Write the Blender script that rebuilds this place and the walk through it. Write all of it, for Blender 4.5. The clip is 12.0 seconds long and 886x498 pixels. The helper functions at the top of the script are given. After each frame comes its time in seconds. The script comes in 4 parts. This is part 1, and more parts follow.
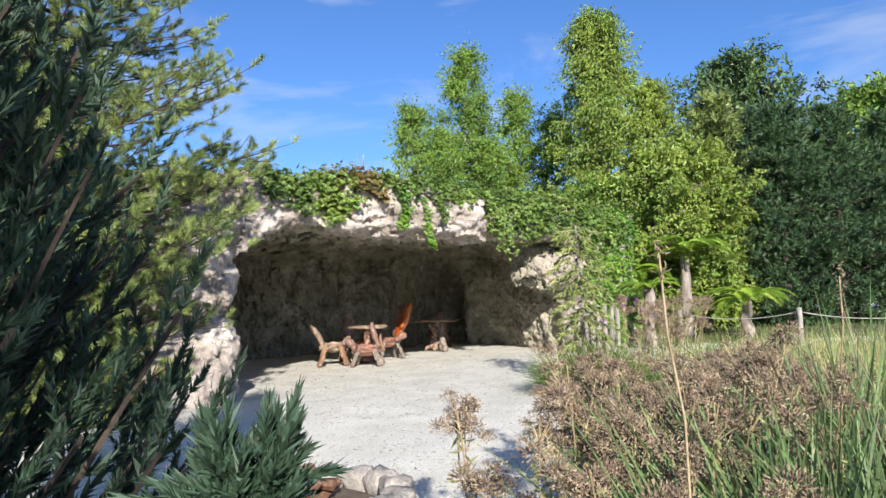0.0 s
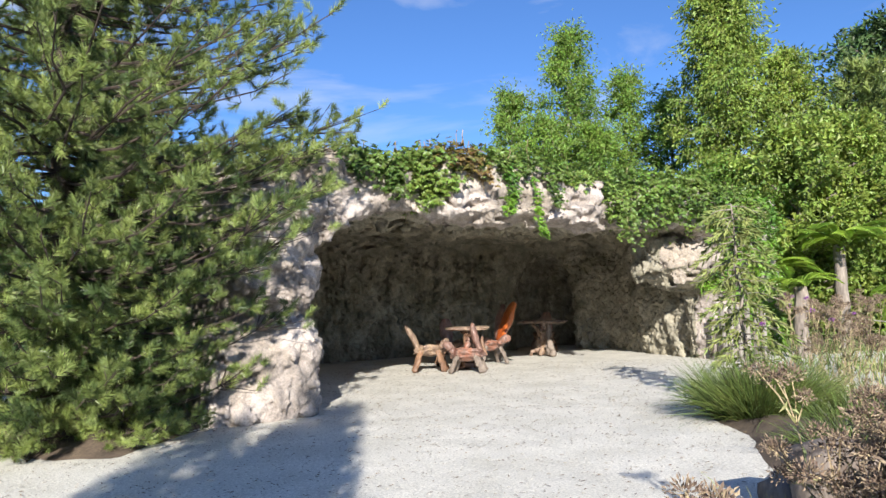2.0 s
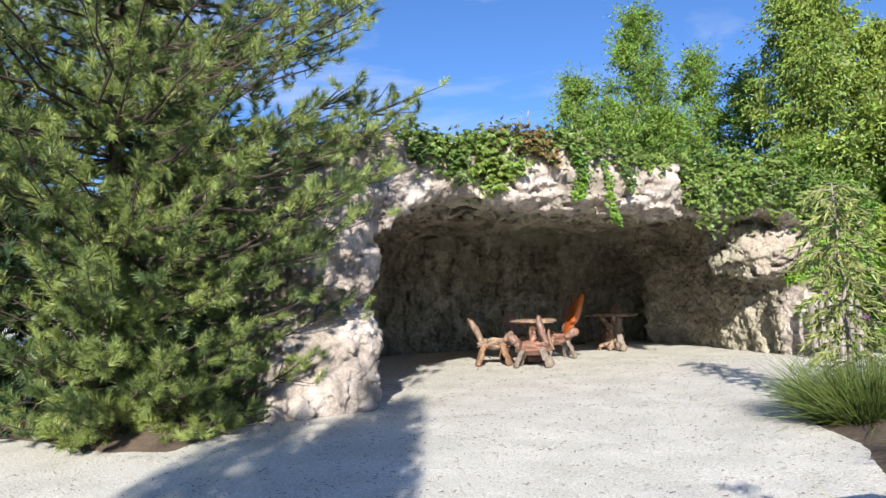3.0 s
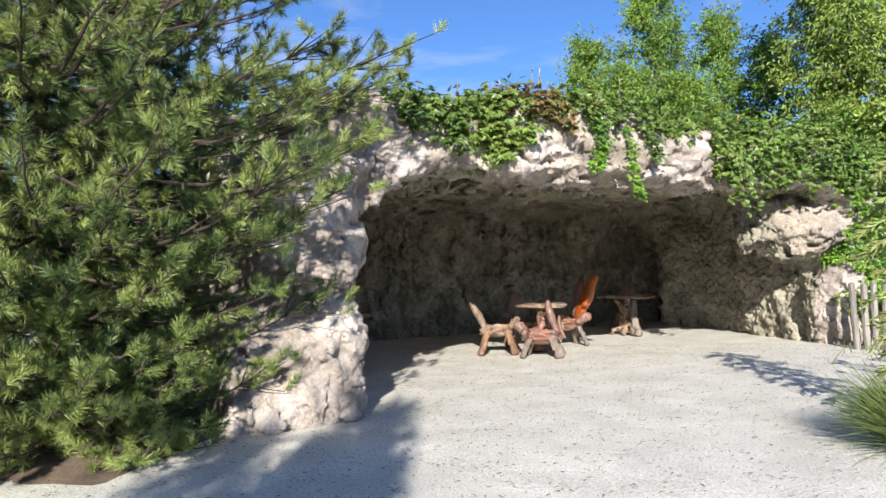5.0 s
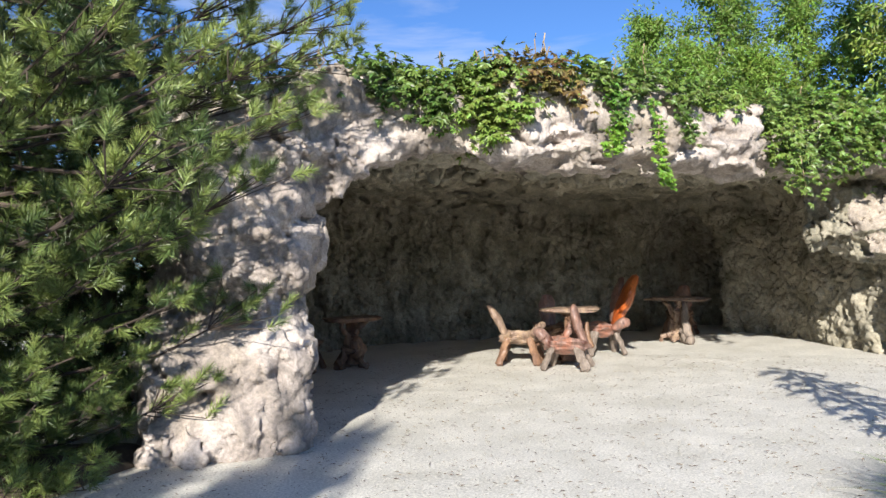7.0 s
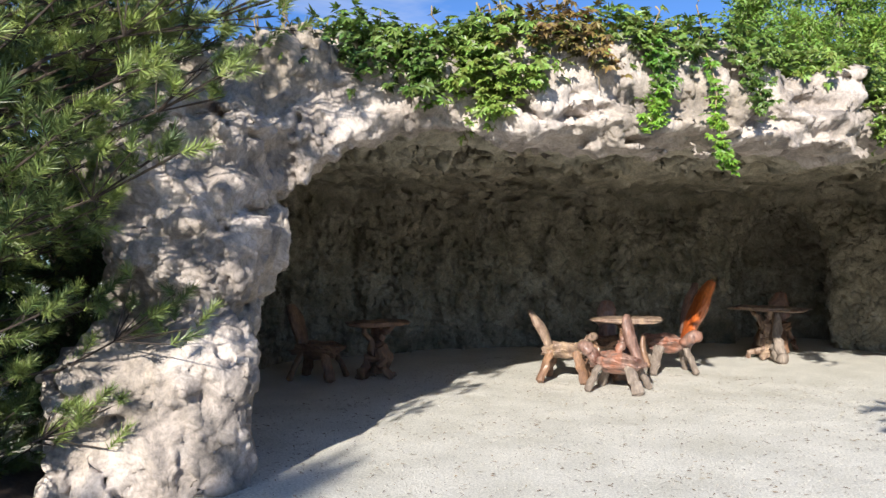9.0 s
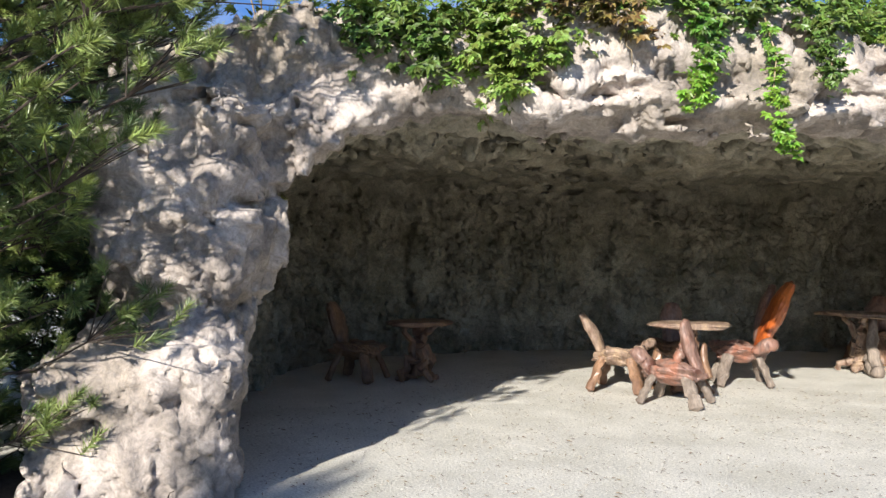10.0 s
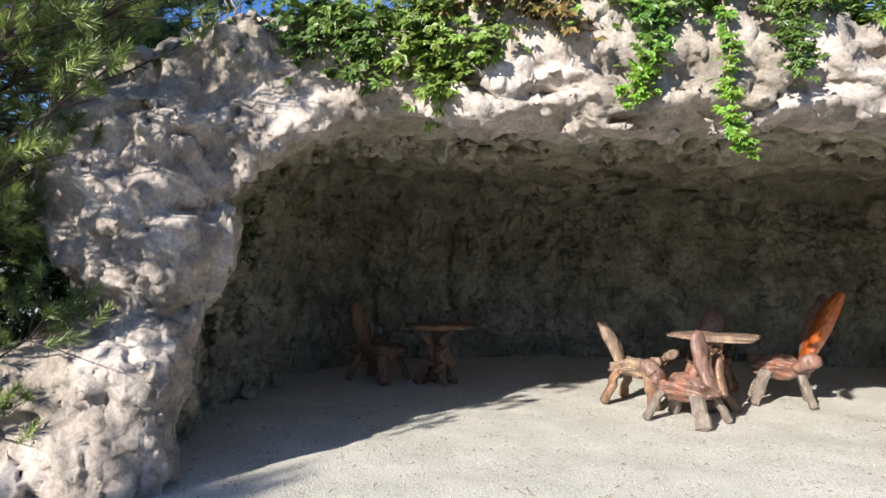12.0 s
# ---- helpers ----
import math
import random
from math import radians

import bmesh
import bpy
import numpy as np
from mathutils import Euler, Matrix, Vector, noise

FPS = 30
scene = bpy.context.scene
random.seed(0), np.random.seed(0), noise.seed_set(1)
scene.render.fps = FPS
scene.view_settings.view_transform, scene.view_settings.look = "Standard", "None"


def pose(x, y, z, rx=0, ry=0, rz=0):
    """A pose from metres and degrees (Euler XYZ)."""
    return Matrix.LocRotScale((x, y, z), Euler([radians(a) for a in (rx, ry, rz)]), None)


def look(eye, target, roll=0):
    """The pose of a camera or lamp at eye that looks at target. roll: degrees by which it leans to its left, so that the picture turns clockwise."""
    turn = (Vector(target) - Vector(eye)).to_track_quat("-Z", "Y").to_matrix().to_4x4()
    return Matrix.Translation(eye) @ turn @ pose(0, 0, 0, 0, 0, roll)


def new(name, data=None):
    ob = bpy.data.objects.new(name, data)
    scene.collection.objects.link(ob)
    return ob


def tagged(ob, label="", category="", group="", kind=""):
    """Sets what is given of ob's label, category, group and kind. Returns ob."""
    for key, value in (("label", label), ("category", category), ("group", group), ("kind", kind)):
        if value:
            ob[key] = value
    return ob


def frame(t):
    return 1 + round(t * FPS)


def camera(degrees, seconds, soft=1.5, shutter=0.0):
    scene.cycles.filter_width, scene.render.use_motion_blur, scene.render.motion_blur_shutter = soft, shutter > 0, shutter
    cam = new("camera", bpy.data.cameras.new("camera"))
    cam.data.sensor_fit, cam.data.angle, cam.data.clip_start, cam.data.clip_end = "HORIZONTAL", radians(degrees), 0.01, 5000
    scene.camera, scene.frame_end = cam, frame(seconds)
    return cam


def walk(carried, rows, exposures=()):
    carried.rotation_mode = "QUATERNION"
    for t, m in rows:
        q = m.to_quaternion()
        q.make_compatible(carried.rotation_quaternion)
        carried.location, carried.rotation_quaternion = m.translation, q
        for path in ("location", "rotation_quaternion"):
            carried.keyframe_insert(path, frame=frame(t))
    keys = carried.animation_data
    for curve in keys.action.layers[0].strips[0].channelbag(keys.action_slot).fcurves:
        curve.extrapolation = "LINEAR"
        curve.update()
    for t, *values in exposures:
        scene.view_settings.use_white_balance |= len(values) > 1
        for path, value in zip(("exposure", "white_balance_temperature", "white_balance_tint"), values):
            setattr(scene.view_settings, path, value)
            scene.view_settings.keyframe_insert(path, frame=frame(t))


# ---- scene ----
cam = camera(66.8, 12.0)
PATH = [
    (0, (0.783, 0.343, 1.2), (0.644, 2.332, 1.362), -2.4),
    (0.5, (0.791, 0.741, 1.147), (0.643, 2.729, 1.314), -2.3),
    (1, (0.735, 1.11, 1.16), (0.538, 3.093, 1.331), -2.2),
    (1.5, (0.545, 1.493, 1.194), (0.245, 3.463, 1.371), -2.3),
    (2, (0.384, 1.95, 1.184), (-0.031, 3.898, 1.357), -2.1),
    (2.5, (0.375, 2.19, 1.17), (-0.178, 4.105, 1.344), -1.9),
    (3, (0.248, 2.389, 1.152), (-0.346, 4.292, 1.312), -1.9),
    (3.2, (0.141, 2.52, 1.137), (-0.447, 4.425, 1.294), -1.7),
    (5, (-0.034, 3.535, 1.336), (-0.642, 5.438, 1.412), -1.8),
    (5.5, (0.042, 3.837, 1.339), (-0.581, 5.736, 1.418), -1.9),
    (6, (0.2, 4.166, 1.343), (-0.53, 6.027, 1.423), -1.9),
    (6.5, (0.327, 4.548, 1.392), (-0.459, 6.386, 1.462), -1.7),
    (7, (0.484, 4.932, 1.399), (-0.337, 6.754, 1.463), -1.6),
    (7.2, (0.583, 5.051, 1.403), (-0.264, 6.861, 1.466), -1.5),
    (8.8, (0.766, 6.271, 1.449), (-0.259, 7.987, 1.507), -0.4),
    (9, (0.785, 6.424, 1.438), (-0.307, 8.099, 1.496), -0.6),
    (9.5, (0.84, 6.848, 1.477), (-0.376, 8.435, 1.526), -0.3),
    (10, (0.949, 7.163, 1.449), (-0.353, 8.681, 1.498), -0.1),
    (10.5, (1.205, 7.503, 1.445), (-0.219, 8.907, 1.501), -0.1),
    (11, (1.381, 7.792, 1.426), (-0.099, 9.137, 1.475), 0.1),
    (11.5, (1.553, 8.026, 1.469), (0.026, 9.316, 1.517), 0.3),
    (12, (1.763, 8.16, 1.515), (0.211, 9.421, 1.556), 0.5),
]
walk(cam, [(t, look(eye, target, roll)) for t, eye, target, roll in PATH], [(0.0, 0.75), (12.0, 0.75)])

# ---- light ----
SUN_UP, SUN_WAY = 24.5, Vector((-0.24, 0.97, 0.0)).normalized()
world = bpy.data.worlds.new("sky")
scene.world = world
world.use_nodes = True
wn, wl = world.node_tree.nodes, world.node_tree.links
sky = wn.new("ShaderNodeTexSky")
sky.sky_type, sky.sun_disc = "NISHITA", False
sky.sun_elevation, sky.sun_rotation = radians(SUN_UP), math.atan2(-SUN_WAY.x, -SUN_WAY.y)
sky.air_density, sky.dust_density, sky.ozone_density = 1.0, 0.4, 3.0
coord, stretch = wn.new("ShaderNodeTexCoord"), wn.new("ShaderNodeMapping")
stretch.inputs["Scale"].default_value = (1.6, 1.6, 5.5)
stretch.inputs["Rotation"].default_value = (0.0, radians(-14), 0.0)
wisps, ramp, mix = wn.new("ShaderNodeTexNoise"), wn.new("ShaderNodeValToRGB"), wn.new("ShaderNodeMix")
wisps.inputs["Scale"].default_value, wisps.inputs["Detail"].default_value = 1.7, 7.0
wisps.inputs["Roughness"].default_value, wisps.inputs["Distortion"].default_value = 0.55, 0.5
ramp.color_ramp.elements[0].position, ramp.color_ramp.elements[1].position = 0.49, 0.80
ramp.color_ramp.elements[1].color = (0.75, 0.75, 0.75, 1)
mix.data_type = "RGBA"
wl.new(coord.outputs["Generated"], stretch.inputs["Vector"])
wl.new(stretch.outputs["Vector"], wisps.inputs["Vector"])
wl.new(wisps.outputs["Fac"], ramp.inputs["Fac"])
wl.new(ramp.outputs["Color"], mix.inputs[0])
clear = wn.new("ShaderNodeMix")
clear.data_type, clear.blend_type = "RGBA", "MULTIPLY"
clear.inputs[0].default_value, clear.inputs[7].default_value = 1.0, (0.60, 0.86, 1.25, 1)
wl.new(sky.outputs["Color"], clear.inputs[6])
wl.new(clear.outputs[2], mix.inputs[6])
mix.inputs[7].default_value = (6.2, 6.4, 7.0, 1)
wl.new(mix.outputs[2], wn["Background"].inputs["Color"])
wn["Background"].inputs["Strength"].default_value = 0.088
sun = new("sun", bpy.data.lights.new("sun", "SUN"))
sun.data.energy, sun.data.angle, sun.data.color = 5.3, radians(0.6), (1.0, 0.95, 0.87)
sun.matrix_world = look((0, 0, 30), Vector((0, 0, 30)) + SUN_WAY * math.cos(radians(SUN_UP)) + Vector((0, 0, -math.sin(radians(SUN_UP)))))


# ---- materials ----
def material(name, base, dark, scale=8.0, rough=0.85, bump=0.3, fine=60.0, island=0.0, through_light=0.0, sheen=0.0,
             stretched=(1, 1, 1), third=None, coat=0.0, depth=0.02, spread=(0.35, 0.65)):
    """Two colours mixed at a coarse scale, a fine grain over it, and relief from both."""
    m = bpy.data.materials.new(name)
    m.use_nodes = True
    n, l = m.node_tree.nodes, m.node_tree.links
    b = n["Principled BSDF"]
    b.inputs["Roughness"].default_value = rough
    b.inputs["Coat Weight"].default_value = coat
    b.inputs["Coat Roughness"].default_value = 0.25
    place, mapped = n.new("ShaderNodeTexCoord"), n.new("ShaderNodeMapping")
    mapped.inputs["Scale"].default_value = stretched
    l.new(place.outputs["Object"], mapped.inputs["Vector"])
    coarse, grain = n.new("ShaderNodeTexNoise"), n.new("ShaderNodeTexNoise")
    coarse.inputs["Scale"].default_value, coarse.inputs["Detail"].default_value = scale, 6.0
    grain.inputs["Scale"].default_value, grain.inputs["Detail"].default_value = fine, 4.0
    for t in (coarse, grain):
        l.new(mapped.outputs["Vector"], t.inputs["Vector"])
    r = n.new("ShaderNodeValToRGB")
    r.color_ramp.elements[0].position, r.color_ramp.elements[1].position = spread
    r.color_ramp.elements[0].color, r.color_ramp.elements[1].color = (*dark, 1), (*base, 1)
    if third:
        e = r.color_ramp.elements.new(0.5 * sum(spread))
        e.color = (*third, 1)
    l.new(coarse.outputs["Fac"], r.inputs["Fac"])
    tint = n.new("ShaderNodeMix")
    tint.data_type, tint.blend_type = "RGBA", "MULTIPLY"
    tint.inputs[0].default_value = 1.0
    g = n.new("ShaderNodeMapRange")
    g.inputs[1].default_value, g.inputs[2].default_value, g.inputs[3].default_value, g.inputs[4].default_value = 0.3, 0.7, 0.72, 1.22
    l.new(grain.outputs["Fac"], g.inputs[0])
    l.new(r.outputs["Color"], tint.inputs[6])
    l.new(g.outputs[0], tint.inputs[7])
    out = tint.outputs[2]
    if island:
        geo, hue, v = n.new("ShaderNodeNewGeometry"), n.new("ShaderNodeHueSaturation"), n.new("ShaderNodeMapRange")
        h = n.new("ShaderNodeMapRange")
        v.inputs[3].default_value, v.inputs[4].default_value = 1 - island, 1 + island
        h.inputs[3].default_value, h.inputs[4].default_value = 0.5 - 0.06 * island, 0.5 + 0.04 * island
        l.new(geo.outputs["Random Per Island"], v.inputs[0])
        l.new(geo.outputs["Random Per Island"], h.inputs[0])
        l.new(v.outputs[0], hue.inputs["Value"])
        l.new(h.outputs[0], hue.inputs["Hue"])
        l.new(out, hue.inputs["Color"])
        out = hue.outputs["Color"]
    l.new(out, b.inputs["Base Color"])
    if bump:
        add, bp = n.new("ShaderNodeMath"), n.new("ShaderNodeBump")
        add.operation = "MULTIPLY_ADD"
        add.inputs[1].default_value = 0.35
        l.new(grain.outputs["Fac"], add.inputs[0])
        l.new(coarse.outputs["Fac"], add.inputs[2])
        l.new(add.outputs[0], bp.inputs["Height"])
        bp.inputs["Strength"].default_value, bp.inputs["Distance"].default_value = bump, depth
        l.new(bp.outputs["Normal"], b.inputs["Normal"])
    if through_light:
        tr, ms = n.new("ShaderNodeBsdfTranslucent"), n.new("ShaderNodeMixShader")
        ms.inputs[0].default_value = through_light
        l.new(out, tr.inputs["Color"])
        l.new(b.outputs[0], ms.inputs[1])
        l.new(tr.outputs[0], ms.inputs[2])
        l.new(ms.outputs[0], n["Material Output"].inputs["Surface"])
    return m


def rock_material(name, tones, stains):
    """Weathered limestone: pale crust, grey patina, ochre stains, and crackled relief at three scales."""
    m = bpy.data.materials.new(name)
    m.use_nodes = True
    n, l = m.node_tree.nodes, m.node_tree.links
    b = n["Principled BSDF"]
    b.inputs["Roughness"].default_value = 0.92
    co = n.new("ShaderNodeTexCoord")
    warp, add = n.new("ShaderNodeTexNoise"), n.new("ShaderNodeVectorMath")
    warp.inputs["Scale"].default_value, warp.inputs["Detail"].default_value = 3.0, 3.0
    add.operation = "MULTIPLY_ADD"
    add.inputs[1].default_value = (0.22, 0.22, 0.22)
    l.new(co.outputs["Object"], warp.inputs["Vector"])
    l.new(warp.outputs["Color"], add.inputs[0])
    l.new(co.outputs["Object"], add.inputs[2])

    def noise_at(scale, detail, rough=0.6):
        t = n.new("ShaderNodeTexNoise")
        t.inputs["Scale"].default_value, t.inputs["Detail"].default_value, t.inputs["Roughness"].default_value = scale, detail, rough
        l.new(add.outputs[0], t.inputs["Vector"])
        return t.outputs["Fac"]

    def ramp_of(fac, stops):
        r = n.new("ShaderNodeValToRGB")
        for k, (p, c) in enumerate(stops):
            e = r.color_ramp.elements[k] if k < 2 else r.color_ramp.elements.new(p)
            e.position, e.color = p, (*c, 1)
        l.new(fac, r.inputs["Fac"])
        return r.outputs["Color"]

    def mixed(fac, a, c, mode="MIX"):
        x = n.new("ShaderNodeMix")
        x.data_type, x.blend_type = "RGBA", mode
        if isinstance(fac, float):
            x.inputs[0].default_value = fac
        else:
            l.new(fac, x.inputs[0])
        l.new(a, x.inputs[6])
        l.new(c, x.inputs[7])
        return x.outputs[2]

    base = ramp_of(noise_at(2.4, 7.0), [(0.32, tones[0]), (0.62, tones[2]), (0.48, tones[1])])
    stain = ramp_of(noise_at(1.1, 4.0), [(0.48, (0.0, 0.0, 0.0)), (0.66, (0.75, 0.75, 0.75))])
    ochre = ramp_of(noise_at(7.0, 5.0), [(0.35, stains[0]), (0.65, stains[1])])
    colour = mixed(stain, base, ochre)
    speck = ramp_of(noise_at(34.0, 5.0, 0.7), [(0.30, (0.66, 0.66, 0.66)), (0.62, (1.18, 1.18, 1.18))])
    l.new(mixed(1.0, colour, speck, "MULTIPLY"), b.inputs["Base Color"])
    normal = None
    for kind, scale, depth, strength in (("noise", 6.0, 0.03, 0.35), ("crack", 4.5, 0.03, 0.35), ("noise", 24.0, 0.016, 0.55), ("noise", 80.0, 0.004, 0.6)):
        if kind == "noise":
            h = noise_at(scale, 8.0, 0.62)
        else:
            v = n.new("ShaderNodeTexVoronoi")
            v.feature = "DISTANCE_TO_EDGE"
            v.inputs["Scale"].default_value = scale
            l.new(add.outputs[0], v.inputs["Vector"])
            c = n.new("ShaderNodeMath")
            c.operation = "MINIMUM"
            c.inputs[1].default_value = 0.22
            l.new(v.outputs["Distance"], c.inputs[0])
            h = c.outputs[0]
        bp = n.new("ShaderNodeBump")
        bp.inputs["Strength"].default_value, bp.inputs["Distance"].default_value = strength, depth
        l.new(h, bp.inputs["Height"])
        if normal:
            l.new(normal, bp.inputs["Normal"])
        normal = bp.outputs["Normal"]
    l.new(normal, b.inputs["Normal"])
    return m


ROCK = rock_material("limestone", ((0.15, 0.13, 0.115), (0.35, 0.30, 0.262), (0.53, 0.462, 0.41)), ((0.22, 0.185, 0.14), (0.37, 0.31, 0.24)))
# inside stone: beige of its own, with the cave's shade also put into it
CAVE_ROCK = rock_material("shade_darkened_beige_limestone", ((0.165, 0.155, 0.115), (0.285, 0.26, 0.20), (0.41, 0.37, 0.285)), ((0.14, 0.135, 0.09), (0.26, 0.23, 0.16)))
GRAVEL = material("pale_gravel", (0.68, 0.65, 0.58), (0.55, 0.525, 0.455), 1.6, 0.95, 1.0, 60.0, depth=0.025, third=(0.61, 0.585, 0.52), spread=(0.28, 0.66))
SOIL = material("dry_soil", (0.15, 0.11, 0.075), (0.065, 0.047, 0.035), 3.0, 0.95, 0.6, 40.0)
# pine green; its noise patches also put lit tufts and dark gaps into colour
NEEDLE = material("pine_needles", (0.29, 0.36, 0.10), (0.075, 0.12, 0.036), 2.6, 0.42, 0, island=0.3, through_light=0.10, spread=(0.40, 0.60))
# darker copy of the pine needles, with the trees' shade put into the colour
NEEDLE_DARK = material("shade_dark_needles", (0.07, 0.13, 0.045), (0.03, 0.07, 0.03), 1.0, 0.6, 0, island=0.4, through_light=0.15)
JUNIPER = material("juniper_scales", (0.055, 0.10, 0.058), (0.028, 0.055, 0.033), 1.6, 0.6, 0, island=0.4, through_light=0.15)
BARK = material("pine_bark", (0.085, 0.062, 0.048), (0.035, 0.026, 0.02), 6.0, 0.9, 0.8, 30.0, stretched=(1, 1, 0.3))
GREY_BARK = material("grey_bark", (0.34, 0.29, 0.24), (0.16, 0.13, 0.11), 7.0, 0.9, 0.7, 30.0, stretched=(1, 1, 0.3))
FEATHER = material("feathery_leaves", (0.26, 0.39, 0.07), (0.13, 0.23, 0.045), 0.5, 0.5, 0, island=0.45, through_light=0.35)
YELLOW_GREEN = material("yellow_green_leaves", (0.31, 0.40, 0.075), (0.15, 0.23, 0.045), 0.7, 0.5, 0, island=0.4, through_light=0.35)
OAK = material("dark_leaves", (0.12, 0.20, 0.06), (0.05, 0.10, 0.03), 0.8, 0.5, 0, island=0.45, through_light=0.2)
CREEPER = material("creeper_leaves", (0.21, 0.30, 0.06), (0.085, 0.15, 0.032), 1.5, 0.42, 0, island=0.5, through_light=0.28)
CREEPER_RED = material("reddened_creeper_leaves", (0.24, 0.15, 0.05), (0.12, 0.12, 0.03), 3.0, 0.45, 0, island=0.5, through_light=0.25)
IVY = material("bright_creeper_leaves", (0.22, 0.38, 0.045), (0.09, 0.20, 0.03), 1.8, 0.42, 0, island=0.45, through_light=0.3)
FERN = material("fern_fronds", (0.38, 0.52, 0.07), (0.20, 0.34, 0.05), 1.5, 0.5, 0, island=0.3, through_light=0.4)
DRY_SPRAY = material("yellowed_needles", (0.34, 0.37, 0.12), (0.19, 0.25, 0.07), 2.5, 0.7, 0, island=0.35, through_light=0.25)
STRAW = material("dry_stems", (0.40, 0.31, 0.19), (0.22, 0.16, 0.09), 6.0, 0.8, 0, island=0.4)
SEED = material("brown_seed_heads", (0.37, 0.28, 0.19), (0.16, 0.115, 0.08), 12.0, 0.9, 0, island=0.45)
DRY_LEAF = material("withered_leaves", (0.38, 0.36, 0.17), (0.18, 0.22, 0.085), 6.0, 0.8, 0, island=0.5, through_light=0.2)
REED = material("reed_blades", (0.20, 0.28, 0.10), (0.09, 0.15, 0.06), 2.0, 0.5, 0, island=0.4, through_light=0.2)
PALE_GRASS = material("pale_grass", (0.50, 0.48, 0.22), (0.30, 0.32, 0.12), 1.5, 0.7, 0, island=0.4, through_light=0.3)
SEDGE = material("sedge_blades", (0.17, 0.22, 0.055), (0.08, 0.12, 0.03), 2.5, 0.5, 0, island=0.5, through_light=0.2)
WOOD = material("weathered_root_wood", (0.27, 0.155, 0.09), (0.11, 0.055, 0.035), 7.0, 0.6, 0.6, 45.0, stretched=(1, 1, 0.35), coat=0.15)
WOOD_RED = material("red_brown_varnished_wood", (0.29, 0.13, 0.085), (0.12, 0.05, 0.035), 7.0, 0.55, 0.6, 40.0, stretched=(1, 1, 0.3), coat=0.12, third=(0.24, 0.15, 0.12))
WOOD_ORANGE = material("orange_varnished_wood", (0.60, 0.16, 0.03), (0.34, 0.07, 0.015), 4.0, 0.42, 0.3, 30.0, stretched=(1, 1, 0.3), coat=0.5)
WOOD_TAN = material("tan_weathered_wood", (0.36, 0.25, 0.16), (0.15, 0.085, 0.055), 9.0, 0.65, 0.6, 45.0, stretched=(1, 1, 0.4), third=(0.27, 0.19, 0.14))
WOOD_GREY = material("bleached_grey_wood", (0.30, 0.245, 0.20), (0.13, 0.10, 0.08), 8.0, 0.85, 0.8, 50.0, stretched=(1, 1, 0.25))
FENCE = material("silvered_fence_wood", (0.34, 0.31, 0.27), (0.18, 0.16, 0.135), 7.0, 0.9, 0.6, 50.0, stretched=(1, 1, 0.15))
STONE = material("pit_stone", (0.40, 0.36, 0.32), (0.22, 0.20, 0.18), 9.0, 0.9, 0.7, 50.0)
PEBBLE = material("pale_pebbles", (0.44, 0.41, 0.36), (0.30, 0.275, 0.24), 60.0, 0.95, 0, island=0.2)
LITTER = material("dry_litter", (0.24, 0.17, 0.10), (0.10, 0.07, 0.045), 20.0, 0.9, 0, island=0.4)
ROPE = material("pale_rope", (0.62, 0.58, 0.50), (0.44, 0.40, 0.34), 30.0, 0.9, 0.4, 120.0)
PURPLE = material("purple_flowers", (0.35, 0.10, 0.42), (0.22, 0.05, 0.28), 12.0, 0.6, 0, island=0.3)

# ---- mesh tools ----
rng = np.random.default_rng(7)
TABLE = np.random.default_rng(3).uniform(-1, 1, (32, 32, 32)).astype(np.float32)


def grain3(p, seed=0):
    """Smooth value noise between -1 and 1 at the points p."""
    p = np.asarray(p, np.float32) + seed * 5.37
    i = np.floor(p).astype(np.int32)
    f = p - i
    f = f * f * (3 - 2 * f)
    i0, i1 = i & 31, (i + 1) & 31
    total = 0
    for a in (0, 1):
        for b in (0, 1):
            for c in (0, 1):
                w = (f[..., 0] if a else 1 - f[..., 0]) * (f[..., 1] if b else 1 - f[..., 1]) * (f[..., 2] if c else 1 - f[..., 2])
                total = total + w * TABLE[(i1 if a else i0)[..., 0], (i1 if b else i0)[..., 1], (i1 if c else i0)[..., 2]]
    return total


def build(name, v, f, mat, smooth=False):
    """One mesh from arrays of vertices and faces of equal size."""
    me = bpy.data.meshes.new(name)
    v, f = np.asarray(v, np.float32), np.asarray(f, np.int32)
    me.vertices.add(len(v))
    me.vertices.foreach_set("co", v.ravel())
    me.loops.add(f.size)
    me.loops.foreach_set("vertex_index", f.ravel())
    me.polygons.add(len(f))
    me.polygons.foreach_set("loop_start", np.arange(0, f.size, f.shape[1], dtype=np.int32))
    me.polygons.foreach_set("use_smooth", np.full(len(f), smooth))
    me.update(calc_edges=True)
    me.materials.append(mat)
    return me


def part(name, data, parent=None, label=""):
    ob = new(name, data)
    if parent is not None:
        ob.parent = parent
    return tagged(ob, label)


def thing(name, label, category, at=(0, 0, 0), group="", kind=""):
    ob = new(name)
    ob.location = at
    return tagged(ob, label, category, group, kind)


def joined(pieces):
    """Arrays of several pieces as one."""
    vs, fs, n = [], [], 0
    for v, f in pieces:
        vs.append(v)
        fs.append(f + n)
        n += len(v)
    return np.concatenate(vs), np.concatenate(fs)


def unit(a):
    return a / np.maximum(np.linalg.norm(a, axis=-1, keepdims=True), 1e-9)


